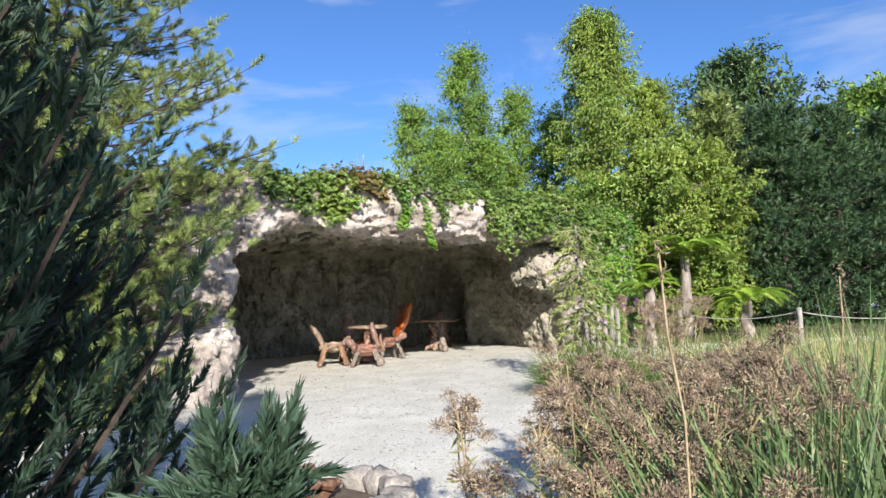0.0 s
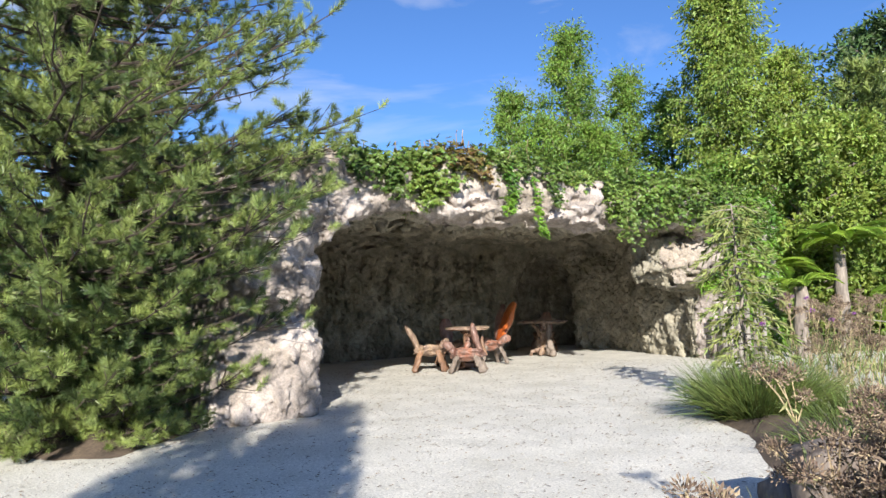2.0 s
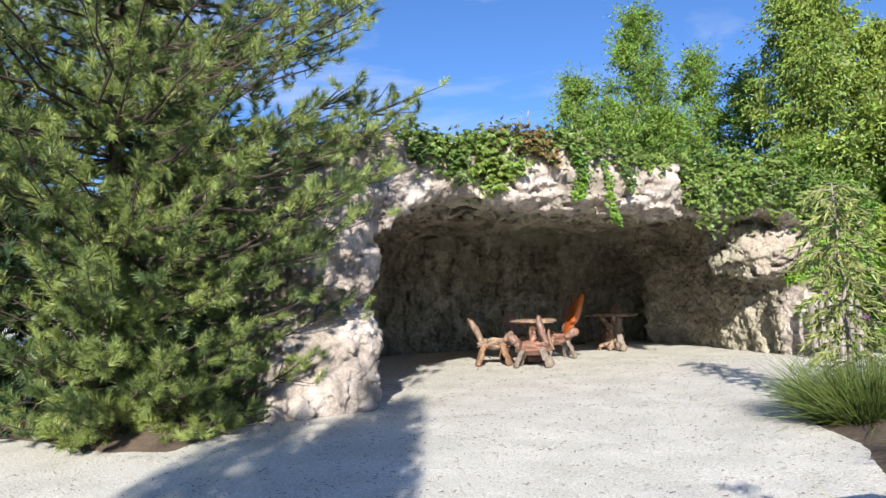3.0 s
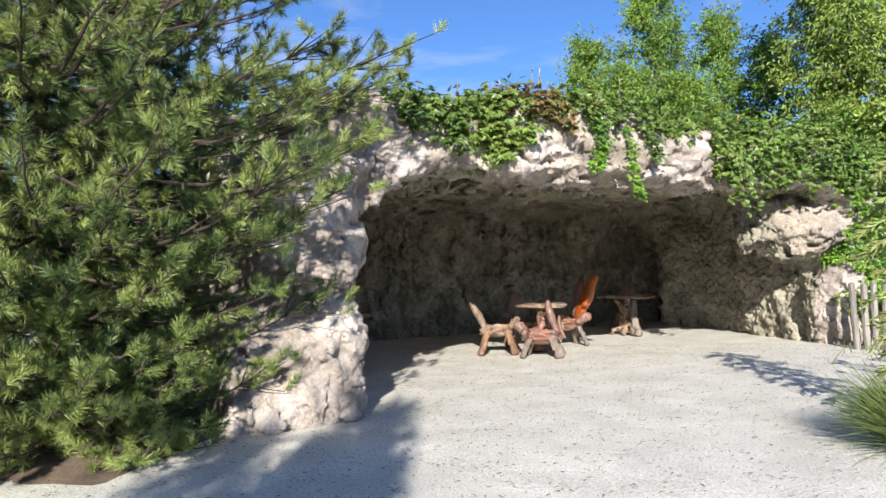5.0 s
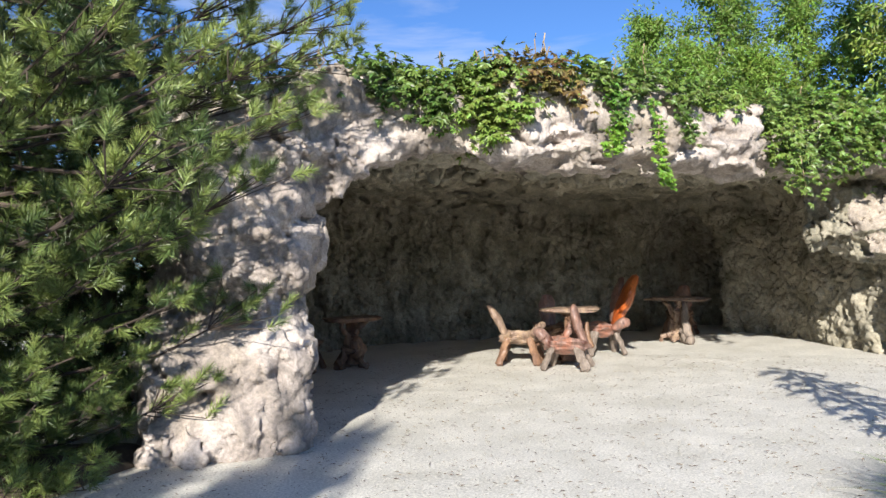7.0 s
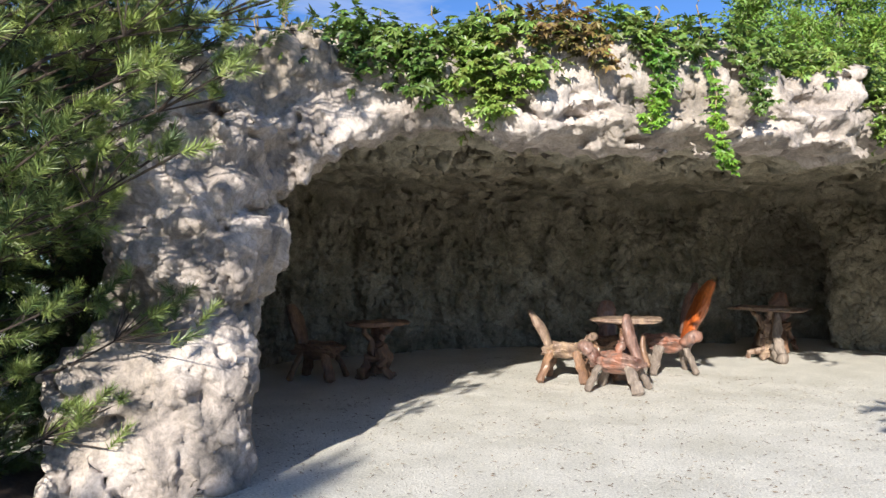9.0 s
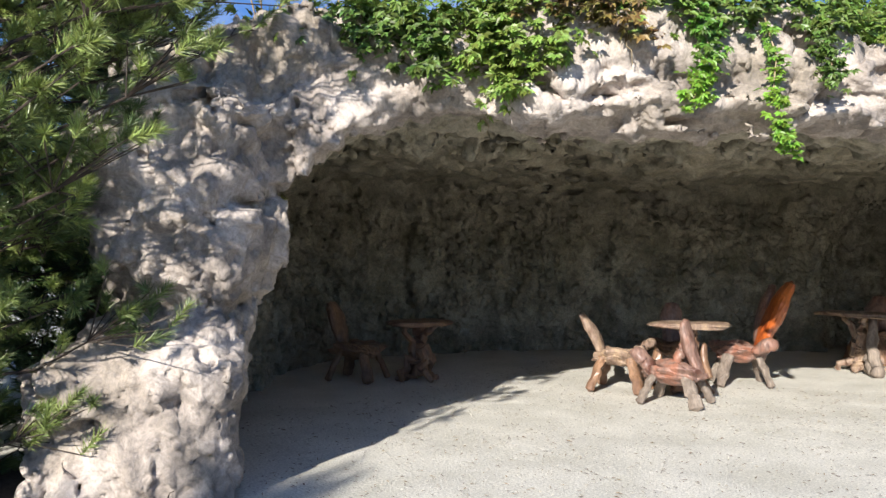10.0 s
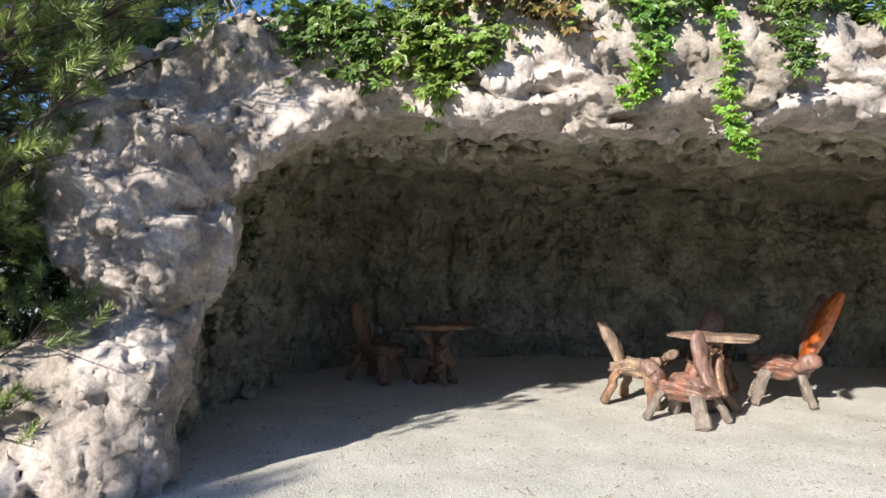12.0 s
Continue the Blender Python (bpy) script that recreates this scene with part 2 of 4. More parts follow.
def leaves(base, way, face, length, width, fold=0.25):
    """Rhombic leaves folded along the midrib: arrays of base points, directions, facing directions."""
    way = unit(way)
    side = unit(np.cross(way, face))
    up = np.cross(side, way)
    length, width = np.broadcast_to(length, len(base))[:, None], np.broadcast_to(width, len(base))[:, None]
    mid = base + way * length * 0.45
    v = np.stack([base, mid + side * width * 0.5 + up * width * fold, base + way * length - up * length * 0.12, mid - side * width * 0.5 + up * width * fold], 1)
    k = np.arange(len(base))[:, None] * 4
    f = np.concatenate([k + np.array([0, 1, 2]), k + np.array([0, 2, 3])])
    return v.reshape(-1, 3), f


def blades(base, way, length, width, droop=0.0, steps=3):
    """Narrow blades that taper to a point and droop."""
    way = unit(way)
    side = unit(np.cross(way, rng.normal(size=way.shape)))
    length, width = np.broadcast_to(length, len(base))[:, None], np.broadcast_to(width, len(base))[:, None]
    droop = np.broadcast_to(droop, len(base))[:, None]
    rows = []
    for s in range(steps + 1):
        t = s / steps
        c = base + way * length * t - np.array([0, 0, 1.0]) * length * droop * t * t
        w = width * (1 - t) ** 0.7 * 0.5
        rows += [c - side * w, c + side * w]
    v = np.stack(rows, 1)
    n = 2 * (steps + 1)
    k = np.arange(len(base))[:, None] * n
    f = np.concatenate([k + np.array([2 * s, 2 * s + 1, 2 * s + 3, 2 * s + 2]) for s in range(steps)])
    return v.reshape(-1, 3), f


def tube(points, radii, sides=8, rough=0.0, seed=0, flat=1.0, axis=(0, 0, 1)):
    """A closed, tapered, uneven limb along points; flat squeezes it across."""
    p, r = np.asarray(points, float), np.asarray(radii, float)
    d = unit(np.gradient(p, axis=0))
    ref = np.asarray(axis, float)
    a = np.cross(d, ref)
    bad = np.linalg.norm(a, axis=1) < 0.2
    a[bad] = np.cross(d[bad], (1, 0.3, 0))
    a = unit(a)
    b = np.cross(d, a)
    t = np.linspace(0, 2 * np.pi, sides, endpoint=False)
    ring = p[:, None] + r[:, None, None] * (np.cos(t)[None, :, None] * a[:, None] + flat * np.sin(t)[None, :, None] * b[:, None])
    if rough:
        ring = p[:, None] + (ring - p[:, None]) * (1 + rough * grain3(ring * 7, seed)[..., None] + 0.6 * rough * grain3(ring * 19, seed + 1)[..., None])
    m = len(p)
    v = np.concatenate([ring.reshape(-1, 3), p[:1] - d[:1] * r[0] * 0.25, p[-1:] + d[-1:] * r[-1] * 0.4])
    i, j = np.meshgrid(np.arange(m - 1), np.arange(sides), indexing="ij")
    q = np.stack([i * sides + j, i * sides + (j + 1) % sides, (i + 1) * sides + (j + 1) % sides, (i + 1) * sides + j], -1).reshape(-1, 4)
    f = np.concatenate([q[:, [0, 1, 2]], q[:, [0, 2, 3]]])
    j = np.arange(sides)
    lo = np.stack([np.full(sides, m * sides), (j + 1) % sides, j], -1)
    hi = np.stack([np.full(sides, m * sides + 1), (m - 1) * sides + j, (m - 1) * sides + (j + 1) % sides], -1)
    return v, np.concatenate([f, lo, hi])


def bent(a, b, sag=0.0, n=7, wobble=0.0):
    """Points from a to b with a bow in height and some wander."""
    t = np.linspace(0, 1, n)[:, None]
    p = np.asarray(a) * (1 - t) + np.asarray(b) * t
    p[:, 2:] += sag * 4 * t * (1 - t)
    return p + wobble * rng.normal(size=p.shape) * t * (1 - t) * 4


def lump(centre, size, rough=0.15, seed=0, freq=3.0, n=10, turn=0.0, square=1.0):
    """A rounded, uneven lump such as a stone."""
    th, ph = np.meshgrid(np.linspace(0, np.pi, n), np.linspace(0, 2 * np.pi, 2 * n, endpoint=False), indexing="ij")
    p = np.stack([np.sin(th) * np.cos(ph), np.sin(th) * np.sin(ph), np.cos(th)], -1)
    p = np.sign(p) * np.abs(p) ** square
    p = p * (1 + rough * grain3(p * freq, seed)[..., None] + rough * 0.5 * grain3(p * freq * 2.6, seed + 2)[..., None])
    p = p * np.asarray(size)
    c, s = math.cos(turn), math.sin(turn)
    p = np.stack([p[..., 0] * c - p[..., 1] * s, p[..., 0] * s + p[..., 1] * c, p[..., 2]], -1) + np.asarray(centre)
    w = 2 * n
    i, j = np.meshgrid(np.arange(n - 1), np.arange(w), indexing="ij")
    q = np.stack([i * w + j, (i + 1) * w + j, (i + 1) * w + (j + 1) % w, i * w + (j + 1) % w], -1).reshape(-1, 4)
    return p.reshape(-1, 3), np.concatenate([q[:, [0, 1, 2]], q[:, [0, 2, 3]]])


# ---- ground ----
def ground_height(x, y):
    t = np.clip((9.0 - np.asarray(y, float)) / 8.0, 0, 1)
    return -0.18 * t * t * (3 - 2 * t)


gx = np.concatenate([[-600, -200, -60, -25, -12], np.arange(-8, 8.01, 0.1), [12, 25, 60, 200, 600]])
gy = np.concatenate([[-600, -200, -60, -25, -12, -6], np.arange(-3, 20.01, 0.1), [25, 40, 80, 200, 700]])
X, Y = np.meshgrid(gx, gy, indexing="ij")
near = (np.abs(X) < 8.1) & (Y > -3.1) & (Y < 20.1)
P = np.stack([X, Y, 0 * X], -1)
Z = ground_height(X, Y) + near * (0.007 * grain3(P * 1.1) + 0.007 * grain3(P * 4.5, 4) - 0.015)
i, j = np.meshgrid(np.arange(len(gx) - 1), np.arange(len(gy) - 1), indexing="ij")
w = len(gy)
F = np.stack([i * w + j, (i + 1) * w + j, (i + 1) * w + j + 1, i * w + j + 1], -1).reshape(-1, 4)
tagged(new("ground", build("ground", np.stack([X, Y, Z], -1).reshape(-1, 3), F, GRAVEL, True)), "pale crushed gravel ground with scattered debris", "ground", kind="structure")

# ---- the rock cave: a solid with a hollow, in its own axes u (along the front), v (inwards), z ----
O, U, V = np.array([-2.8, 9.5, 0.0]), np.array([0.7071, 0.7071, 0.0]), np.array([-0.7071, 0.7071, 0.0])


def uvz(u, v, z):
    return O + np.multiply.outer(u, U) + np.multiply.outer(v, V) + np.multiply.outer(z, np.array([0, 0, 1.0]))


PLAN = [(0.0, -3), (0.0, 0.38), (-0.45, 1.0), (-0.78, 1.9), (-0.78, 2.9), (-0.68, 3.9), (-0.55, 5.2), (-0.15, 6.2), (0.95, 6.75), (2.7, 7.15), (5.4, 7.1), (7.9, 6.55), (9.3, 5.45), (9.75, 4.5), (9.5, 3.6), (9.02, 2.7), (8.8, 1.9), (8.6, 1.0), (8.5, -3)]


def plan_distance(u, v, pts):
    d, inside = np.full(u.shape, 1e9), np.zeros(u.shape, bool)
    for (ax, ay), (bx, by) in zip(pts, pts[1:] + pts[:1]):
        ex, ey, wx, wy = bx - ax, by - ay, u - ax, v - ay
        t = np.clip((wx * ex + wy * ey) / (ex * ex + ey * ey), 0, 1)
        d = np.minimum(d, (wx - t * ex) ** 2 + (wy - t * ey) ** 2)
        inside ^= ((ay > v) != (by > v)) & (u < ex * (v - ay) / (ey + 1e-12) + ax)
    return np.where(inside, -1, 1) * np.sqrt(d)


def smin(a, b, k):
    h = np.clip(0.5 + 0.5 * (b - a) / k, 0, 1)
    return b + (a - b) * h - k * h * (1 - h)


def smax(a, b, k):
    return -smin(-a, -b, k)


def cells(q, seed):
    """Random blocks: the height of each point on its block's tilted face, and how far it lies from the block's edge."""
    i = np.floor(q).astype(np.int32)
    f = (q - i).astype(np.float32)
    d1, d2, val = np.full(len(q), 9.0, np.float32), np.full(len(q), 9.0, np.float32), np.zeros(len(q), np.float32)
    for a in (-1, 0, 1):
        for b in (-1, 0, 1):
            for c in (-1, 0, 1):
                k = [(i[:, 0] + a + 7 * seed) & 31, (i[:, 1] + b + 3 * seed) & 31, (i[:, 2] + c) & 31]
                h = TABLE[k[0], k[1], k[2]]
                o = np.stack([a + 0.5 + 0.42 * h, b + 0.5 + 0.42 * TABLE[k[1], k[2], k[0]], c + 0.5 + 0.42 * TABLE[k[2], k[0], k[1]]], -1)
                d = np.sqrt(((f - o) ** 2).sum(-1))
                near = d < d1
                d2 = np.where(near, d1, np.minimum(d2, d))
                tilt = (k[0] * 5 + k[1] * 11 + k[2] * 23) & 31
                face = 0.5 * h + ((f - o) * TABLE[tilt, k[1], [[0], [1], [2]]].T).sum(-1) * 1.3
                val = np.where(near, face, val)
                d1 = np.where(near, d, d1)
    return val, d2 - d1


def block(p, c, h, r):
    q = np.abs(p - np.array(c, np.float32)) - (np.array(h, np.float32) - r)
    return np.linalg.norm(np.maximum(q, 0), axis=-1) + np.minimum(q.max(-1), 0) - r


def egg(p, c, r):
    r = np.array(r, np.float32)
    q = (p - np.array(c, np.float32)) / r
    k = np.linalg.norm(q, axis=-1)
    return (k - 1) * r.min() * 0.6 + (k - 1) * r.max() * 0.1


STEP = 0.048
au, av, az = np.arange(-2.2, 11.6, STEP), np.arange(-0.9, 9.2, STEP), np.arange(-0.25, 3.9, STEP)
p = np.stack(np.meshgrid(au, av, az, indexing="ij"), -1).astype(np.float32)
u2, v2 = np.meshgrid(au, av, indexing="ij")
plan = plan_distance(u2, v2, PLAN)[..., None].astype(np.float32)
top = (3.12 + 0.12 * np.sin(u2 * 1.9 + 0.4) + 0.1 * np.sin(u2 * 4.1) + 0.28 * np.clip(v2 - 1.2, 0, 1.6))[..., None]
body = block(p, (4.9, 4.7, 1.0), (6.0, 4.35, 2.6), 0.5)
body = smax(body, p[..., 2] - top, 0.25)
body = smin(body, block(p, (-0.6, 0.5, 0.35), (0.73, 0.62, 0.72), 0.3), 0.12)      # boulder at the foot of the pillar
body = smin(body, block(p, (-0.45, 0.75, 1.95), (0.62, 0.72, 0.72), 0.35), 0.15)   # its upper bulge
body = smax(body, -block(p, (-0.6, -0.1, 1.22), (1.6, 0.42, 0.11), 0.1), 0.12)
body = smax(body, -block(p, (0.22, 0.55, 1.19), (0.48, 0.8, 0.12), 0.1), 0.16)      # the waist between them
ceiling = (2.5 + 0.3 * np.clip((v2 - 0.6) / 2.5, 0, 1))[..., None]
arch = np.clip(1.62 - v2 * 0.2, 0.6, 1.45)[..., None] * (1 - 0.45 * np.clip((u2 - 4.0) / 2.0, 0, 1))[..., None]
ha, hb = plan + arch, p[..., 2] - ceiling + arch
hollow = np.hypot(np.maximum(ha, 0), np.maximum(hb, 0)) + np.minimum(np.maximum(ha, hb), 0) - arch
body = smax(body, -hollow, 0.10)
lip = block(p, (3.55, 0.62, 2.86), (1.75, 0.48, 0.38), 0.2)                        # the thick front edge of the roof
body = smin(body, lip, 0.08)
body = smin(body, egg(p, (8.25, 1.1, 1.93), (0.78, 0.6, 0.52)), 0.10)              # the overhang above the low wall
body = smin(body, block(p, (8.95, 0.85, 0.5), (0.5, 0.42, 0.62), 0.25), 0.15)
body = smin(body, egg(p, (-0.06, 0.62, 1.72), (0.22, 0.34, 0.44)), 0.12)           # the lump that hangs beside the pillar's waist
along = (u2 - 8.62) * 0.7071 + (v2 - 5.75) * 0.7071
across = ((u2 - 8.62) * 0.7071 - (v2 - 5.75) * 0.7071)[..., None]
niche = np.hypot(across, np.maximum(p[..., 2] - 1.5, 0) * 0.80) - 0.84               # an arched recess in the far corner
niche = smax(niche, (np.abs(along - 0.1) - 1.6)[..., None], 0.3)
body = smax(body, -niche, 0.06)
# weathering: broad bulges, crags, strata along the lip, upright wrinkles in the hollow
band = np.abs(body) < 0.4
b = p[band]
inner = np.clip((b[:, 1] - 0.9) / 0.6, 0, 1) * np.clip((2.75 - b[:, 2]) / 0.3, 0, 1)
front = 1 - inner
warp = b + 0.12 * np.stack([grain3(b * 2.3, 11), grain3(b * 2.3, 12), grain3(b * 2.3, 13)], -1)
big, big_edge = cells(warp * np.array([1.5, 1.5, 1.8]), 1)
small, small_edge = cells(warp * np.array([4.2, 4.2, 5.2]), 2)
middle, middle_edge = cells(warp * np.array([2.6, 2.6, 3.4]), 4)
crag = 0.11 * grain3(warp * 1.2, 1) + 0.07 * big + 0.04 * middle + 0.016 * small
crag -= 0.05 * np.clip(0.08 - big_edge, 0, 1) / 0.08 + 0.028 * np.clip(0.07 - middle_edge, 0, 1) / 0.07
crag += 0.035 * (0.45 - np.abs(grain3(warp * np.array([2.6, 2.6, 5.2]), 3)))
crag -= 0.17 * np.clip(0.07 - np.abs(grain3(warp * 1.5, 5)), 0, 1) / 0.07 * (grain3(b * 0.9, 6) > -0.1)     # cracks
layered = np.clip((b[:, 0] - 1.6) / 0.5, 0, 1) * np.clip((5.9 - b[:, 0]) / 0.5, 0, 1) * np.clip((3.0 - b[:, 2]) / 0.2, 0, 1)
strata = 0.26 * (0.35 - np.abs(grain3(warp * np.array([1.8, 1.8, 8.0]), 7))) * layered
wrinkle = 0.28 * (0.5 - np.abs(grain3(warp * np.array([2.4, 2.4, 1.2]), 8))) + 0.19 * (0.5 - np.abs(grain3(warp * np.array([6.0, 6.0, 3.0]), 9))) + 0.03 * grain3(b * 11, 10) + 0.06 * small - 0.10 * np.clip(0.15 - small_edge, 0, 1) / 0.15
body[band] -= front * (crag + strata + 0.015 * (0.4 - np.abs(grain3(warp * 9.0, 14)))) + inner * wrinkle * (1 - 0.5 * np.clip((b[:, 0] - 7.4) / 0.6, 0, 1))
body = np.maximum(body, -0.2 - p[..., 2] + 0.0)


def surface(g, origin, step):
    """The zero surface of a grid, one vertex a cell."""
    s = g < 0
    c = np.zeros(tuple(k - 1 for k in g.shape), np.int8)
    n0, n1, n2 = c.shape
    for a in (0, 1):
        for b in (0, 1):
            for d in (0, 1):
                c += s[a:a + n0, b:b + n1, d:d + n2]
    cell = np.argwhere((c > 0) & (c < 8))
    index = np.full(c.shape, -1, np.int32)
    index[tuple(cell.T)] = np.arange(len(cell))
    total, count = np.zeros((len(cell), 3)), np.zeros(len(cell))
    for axis in range(3):
        o1, o2 = [k for k in range(3) if k != axis]
        for a in (0, 1):
            for b in (0, 1):
                lo = cell.copy()
                lo[:, o1] += a
                lo[:, o2] += b
                hi = lo.copy()
                hi[:, axis] += 1
                g0, g1 = g[tuple(lo.T)], g[tuple(hi.T)]
                cross = (g0 < 0) != (g1 < 0)
                t = np.where(cross, g0 / np.where(cross, g0 - g1, 1), 0)
                pos = lo.astype(float)
                pos[:, axis] += t
                total += pos * cross[:, None]
                count += cross
    v = origin + step * total / count[:, None]
    quads = []
    for axis in range(3):
        o1, o2 = [(1, 2), (2, 0), (0, 1)][axis]
        n = g.shape[axis]
        lo = np.take(s, range(n - 1), axis)
        hi = np.take(s, range(1, n), axis)
        e = np.argwhere(lo != hi)
        e = e[(e[:, o1] > 0) & (e[:, o2] > 0) & (e[:, o1] < c.shape[o1]) & (e[:, o2] < c.shape[o2])]
        ring = []
        for a, b in ((1, 1), (0, 1), (0, 0), (1, 0)):
            k = e.copy()
            k[:, o1] -= a
            k[:, o2] -= b
            ring.append(index[tuple(k.T)])
        q = np.stack(ring, -1)
        out = lo[tuple(e.T)]
        q[~out] = q[~out][:, ::-1]
        quads.append(q)
    return v, np.concatenate(quads)


rv, rf = surface(body, np.array([au[0], av[0], az[0]]), STEP)
island = np.arange(len(rv))
for k in range(60):
    low_label = np.repeat(island[rf].min(1), 4)
    after = island.copy()
    np.minimum.at(after, rf.ravel(), low_label)
    after = after[after]
    if (after == island).all():
        break
    island = after
rf = rf[island[rf[:, 0]] == np.bincount(island).argmax()]      # the solid itself, without loose crumbs


def refine(v, f):
    """Every quad cut into four."""
    e = np.sort(np.stack([f, np.roll(f, -1, 1)], -1).reshape(-1, 2), 1)
    key, back = np.unique(e[:, 0].astype(np.int64) * len(v) + e[:, 1], return_inverse=True)
    edge = 0.5 * (v[key // len(v)] + v[key % len(v)])
    k = len(v) + back.reshape(-1, 4)
    c = len(v) + len(edge) + np.arange(len(f))
    quads = [np.stack([f[:, q], k[:, q], c, k[:, q - 1]], -1) for q in range(4)]
    return np.concatenate([v, edge, v[f].mean(1)]), np.concatenate(quads)


def vertex_normals(v, f):
    n = np.cross(v[f[:, 2]] - v[f[:, 0]], v[f[:, 3]] - v[f[:, 1]])
    total = np.stack([np.bincount(f.ravel(), np.repeat(n[:, c], 4), len(v)) for c in range(3)], -1)
    return unit(total)


# chipped and creased relief finer than the solid's grid, on all that faces the clearing
mid = rv[rf].mean(1)
seen = (mid[:, 2] > -0.16) & ((mid[:, 2] < 2.9) | (mid[:, 1] < 1.3)) & (mid[:, 0] > -1.6) & (mid[:, 0] < 10.4) & (mid[:, 1] < 8.4)
seen &= ~((mid[:, 1] > 7.9) | (mid[:, 0] < -1.3) & (mid[:, 1] > 1.6))
plain = seen & (mid[:, 1] > 2.0) & (mid[:, 2] > 2.35) | ~seen & (mid[:, 2] > 2.6)      # the roof's top and the shaded ceiling stay coarser
fv, ff = refine(rv, rf[seen & ~(plain & ((mid[:, 2] > 2.5) | ~seen))])
rv, rf = np.concatenate([rv, fv]), np.concatenate([rf[plain], ff + len(rv)])
b = rv.astype(np.float32)
within = np.clip((b[:, 1] - 0.9) / 0.6, 0, 1) * np.clip((2.75 - b[:, 2]) / 0.3, 0, 1)
bend = b + 0.09 * np.stack([grain3(b * 4.0, 31), grain3(b * 4.0, 32), grain3(b * 4.0, 33)], -1)
ridge = 0.5 - np.abs(grain3(bend * np.array([7.5, 7.5, 4.5]), 34))
chips, chip_edge = cells(bend * np.array([8.0, 8.0, 6.5]), 3)
fine = 0.5 - np.abs(grain3(bend * 17.0, 35))
shift = within * (0.055 * ridge + 0.022 * chips - 0.035 * np.clip(0.16 - chip_edge, 0, 1) / 0.16 + 0.016 * fine)
shift += (1 - within) * (0.016 * ridge + 0.024 * chips - 0.018 * np.clip(0.10 - chip_edge, 0, 1) / 0.10 + 0.006 * fine)
rv = rv + vertex_normals(rv, rf) * shift[:, None]
mid = rv[rf].mean(1)
nrm = unit(np.cross(rv[rf[:, 1]] - rv[rf[:, 0]], rv[rf[:, 2]] - rv[rf[:, 0]]))
keep = mid[:, 2] > -0.16
deep = (plan_distance(mid[:, 0], mid[:, 1], PLAN) < 0.45) | (mid[:, 1] > 5.5) & (mid[:, 2] < 2.9)
deep &= (mid[:, 1] > np.where(nrm[:, 2] < -0.35, 0.62, 1.0)) & (mid[:, 2] < 3.02)


def evened(mask):
    """A mask of faces with its crumbs smoothed away."""
    share = mask.astype(float)
    count = np.maximum(np.bincount(rf.ravel(), minlength=len(rv)), 1)
    for k in range(14):
        share = (np.bincount(rf.ravel(), np.repeat(share, 4), len(rv)) / count)[rf].mean(1)
    return share > 0.5


is_ceiling = keep & evened(deep & (nrm[:, 2] < -0.35) & (mid[:, 2] > 1.7))
deep = evened(deep)
is_back = keep & deep & ~is_ceiling & (mid[:, 1] > 5.3)
is_left = keep & deep & ~is_ceiling & ~is_back & (mid[:, 0] < 3)
is_right = keep & deep & ~is_ceiling & ~is_back & ~is_left
is_top = keep & ~deep & (mid[:, 2] > 2.6) & (mid[:, 1] > 1.4)
is_front = keep & ~(is_ceiling | is_back | is_left | is_right | is_top)
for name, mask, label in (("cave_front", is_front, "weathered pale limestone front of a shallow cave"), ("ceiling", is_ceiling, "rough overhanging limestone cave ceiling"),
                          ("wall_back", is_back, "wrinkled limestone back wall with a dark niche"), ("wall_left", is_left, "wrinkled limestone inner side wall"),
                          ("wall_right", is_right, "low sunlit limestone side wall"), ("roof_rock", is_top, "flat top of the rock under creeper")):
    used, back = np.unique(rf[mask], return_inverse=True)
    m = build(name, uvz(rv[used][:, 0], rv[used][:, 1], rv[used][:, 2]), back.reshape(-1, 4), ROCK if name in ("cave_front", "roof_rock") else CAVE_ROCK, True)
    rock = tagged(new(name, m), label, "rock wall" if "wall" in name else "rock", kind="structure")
    if name == "roof_rock":
        thinned = rock.modifiers.new("thinned", "DECIMATE")
        thinned.ratio = 0.2


# ---- trees ----
def tufts(base, way, reach, count, length, width, spread=0.75):
    """Needles set round shoots: arrays of shoot bases and directions."""
    n = len(base)
    k = n * count
    b, d = np.repeat(base, count, 0), np.repeat(unit(way), count, 0)
    t = rng.uniform(0, 1, (k, 1)) ** 0.8
    out = unit(np.cross(d, rng.normal(size=(k, 3))))
    at = b + d * t * np.repeat(np.broadcast_to(reach, n), count)[:, None]
    lean = spread * (1.25 - 0.95 * t ** 3) * rng.uniform(0.55, 1.25, (k, 1))
    go = unit(d + out * lean)
    L = length * rng.uniform(0.7, 1.15, (k, 1))
    side = unit(np.cross(go, rng.normal(size=(k, 3)))) * width * 0.5
    v = np.stack([at - side, at + side, at + go * L], 1).reshape(-1, 3)
    return v, np.arange(3 * k).reshape(-1, 3)


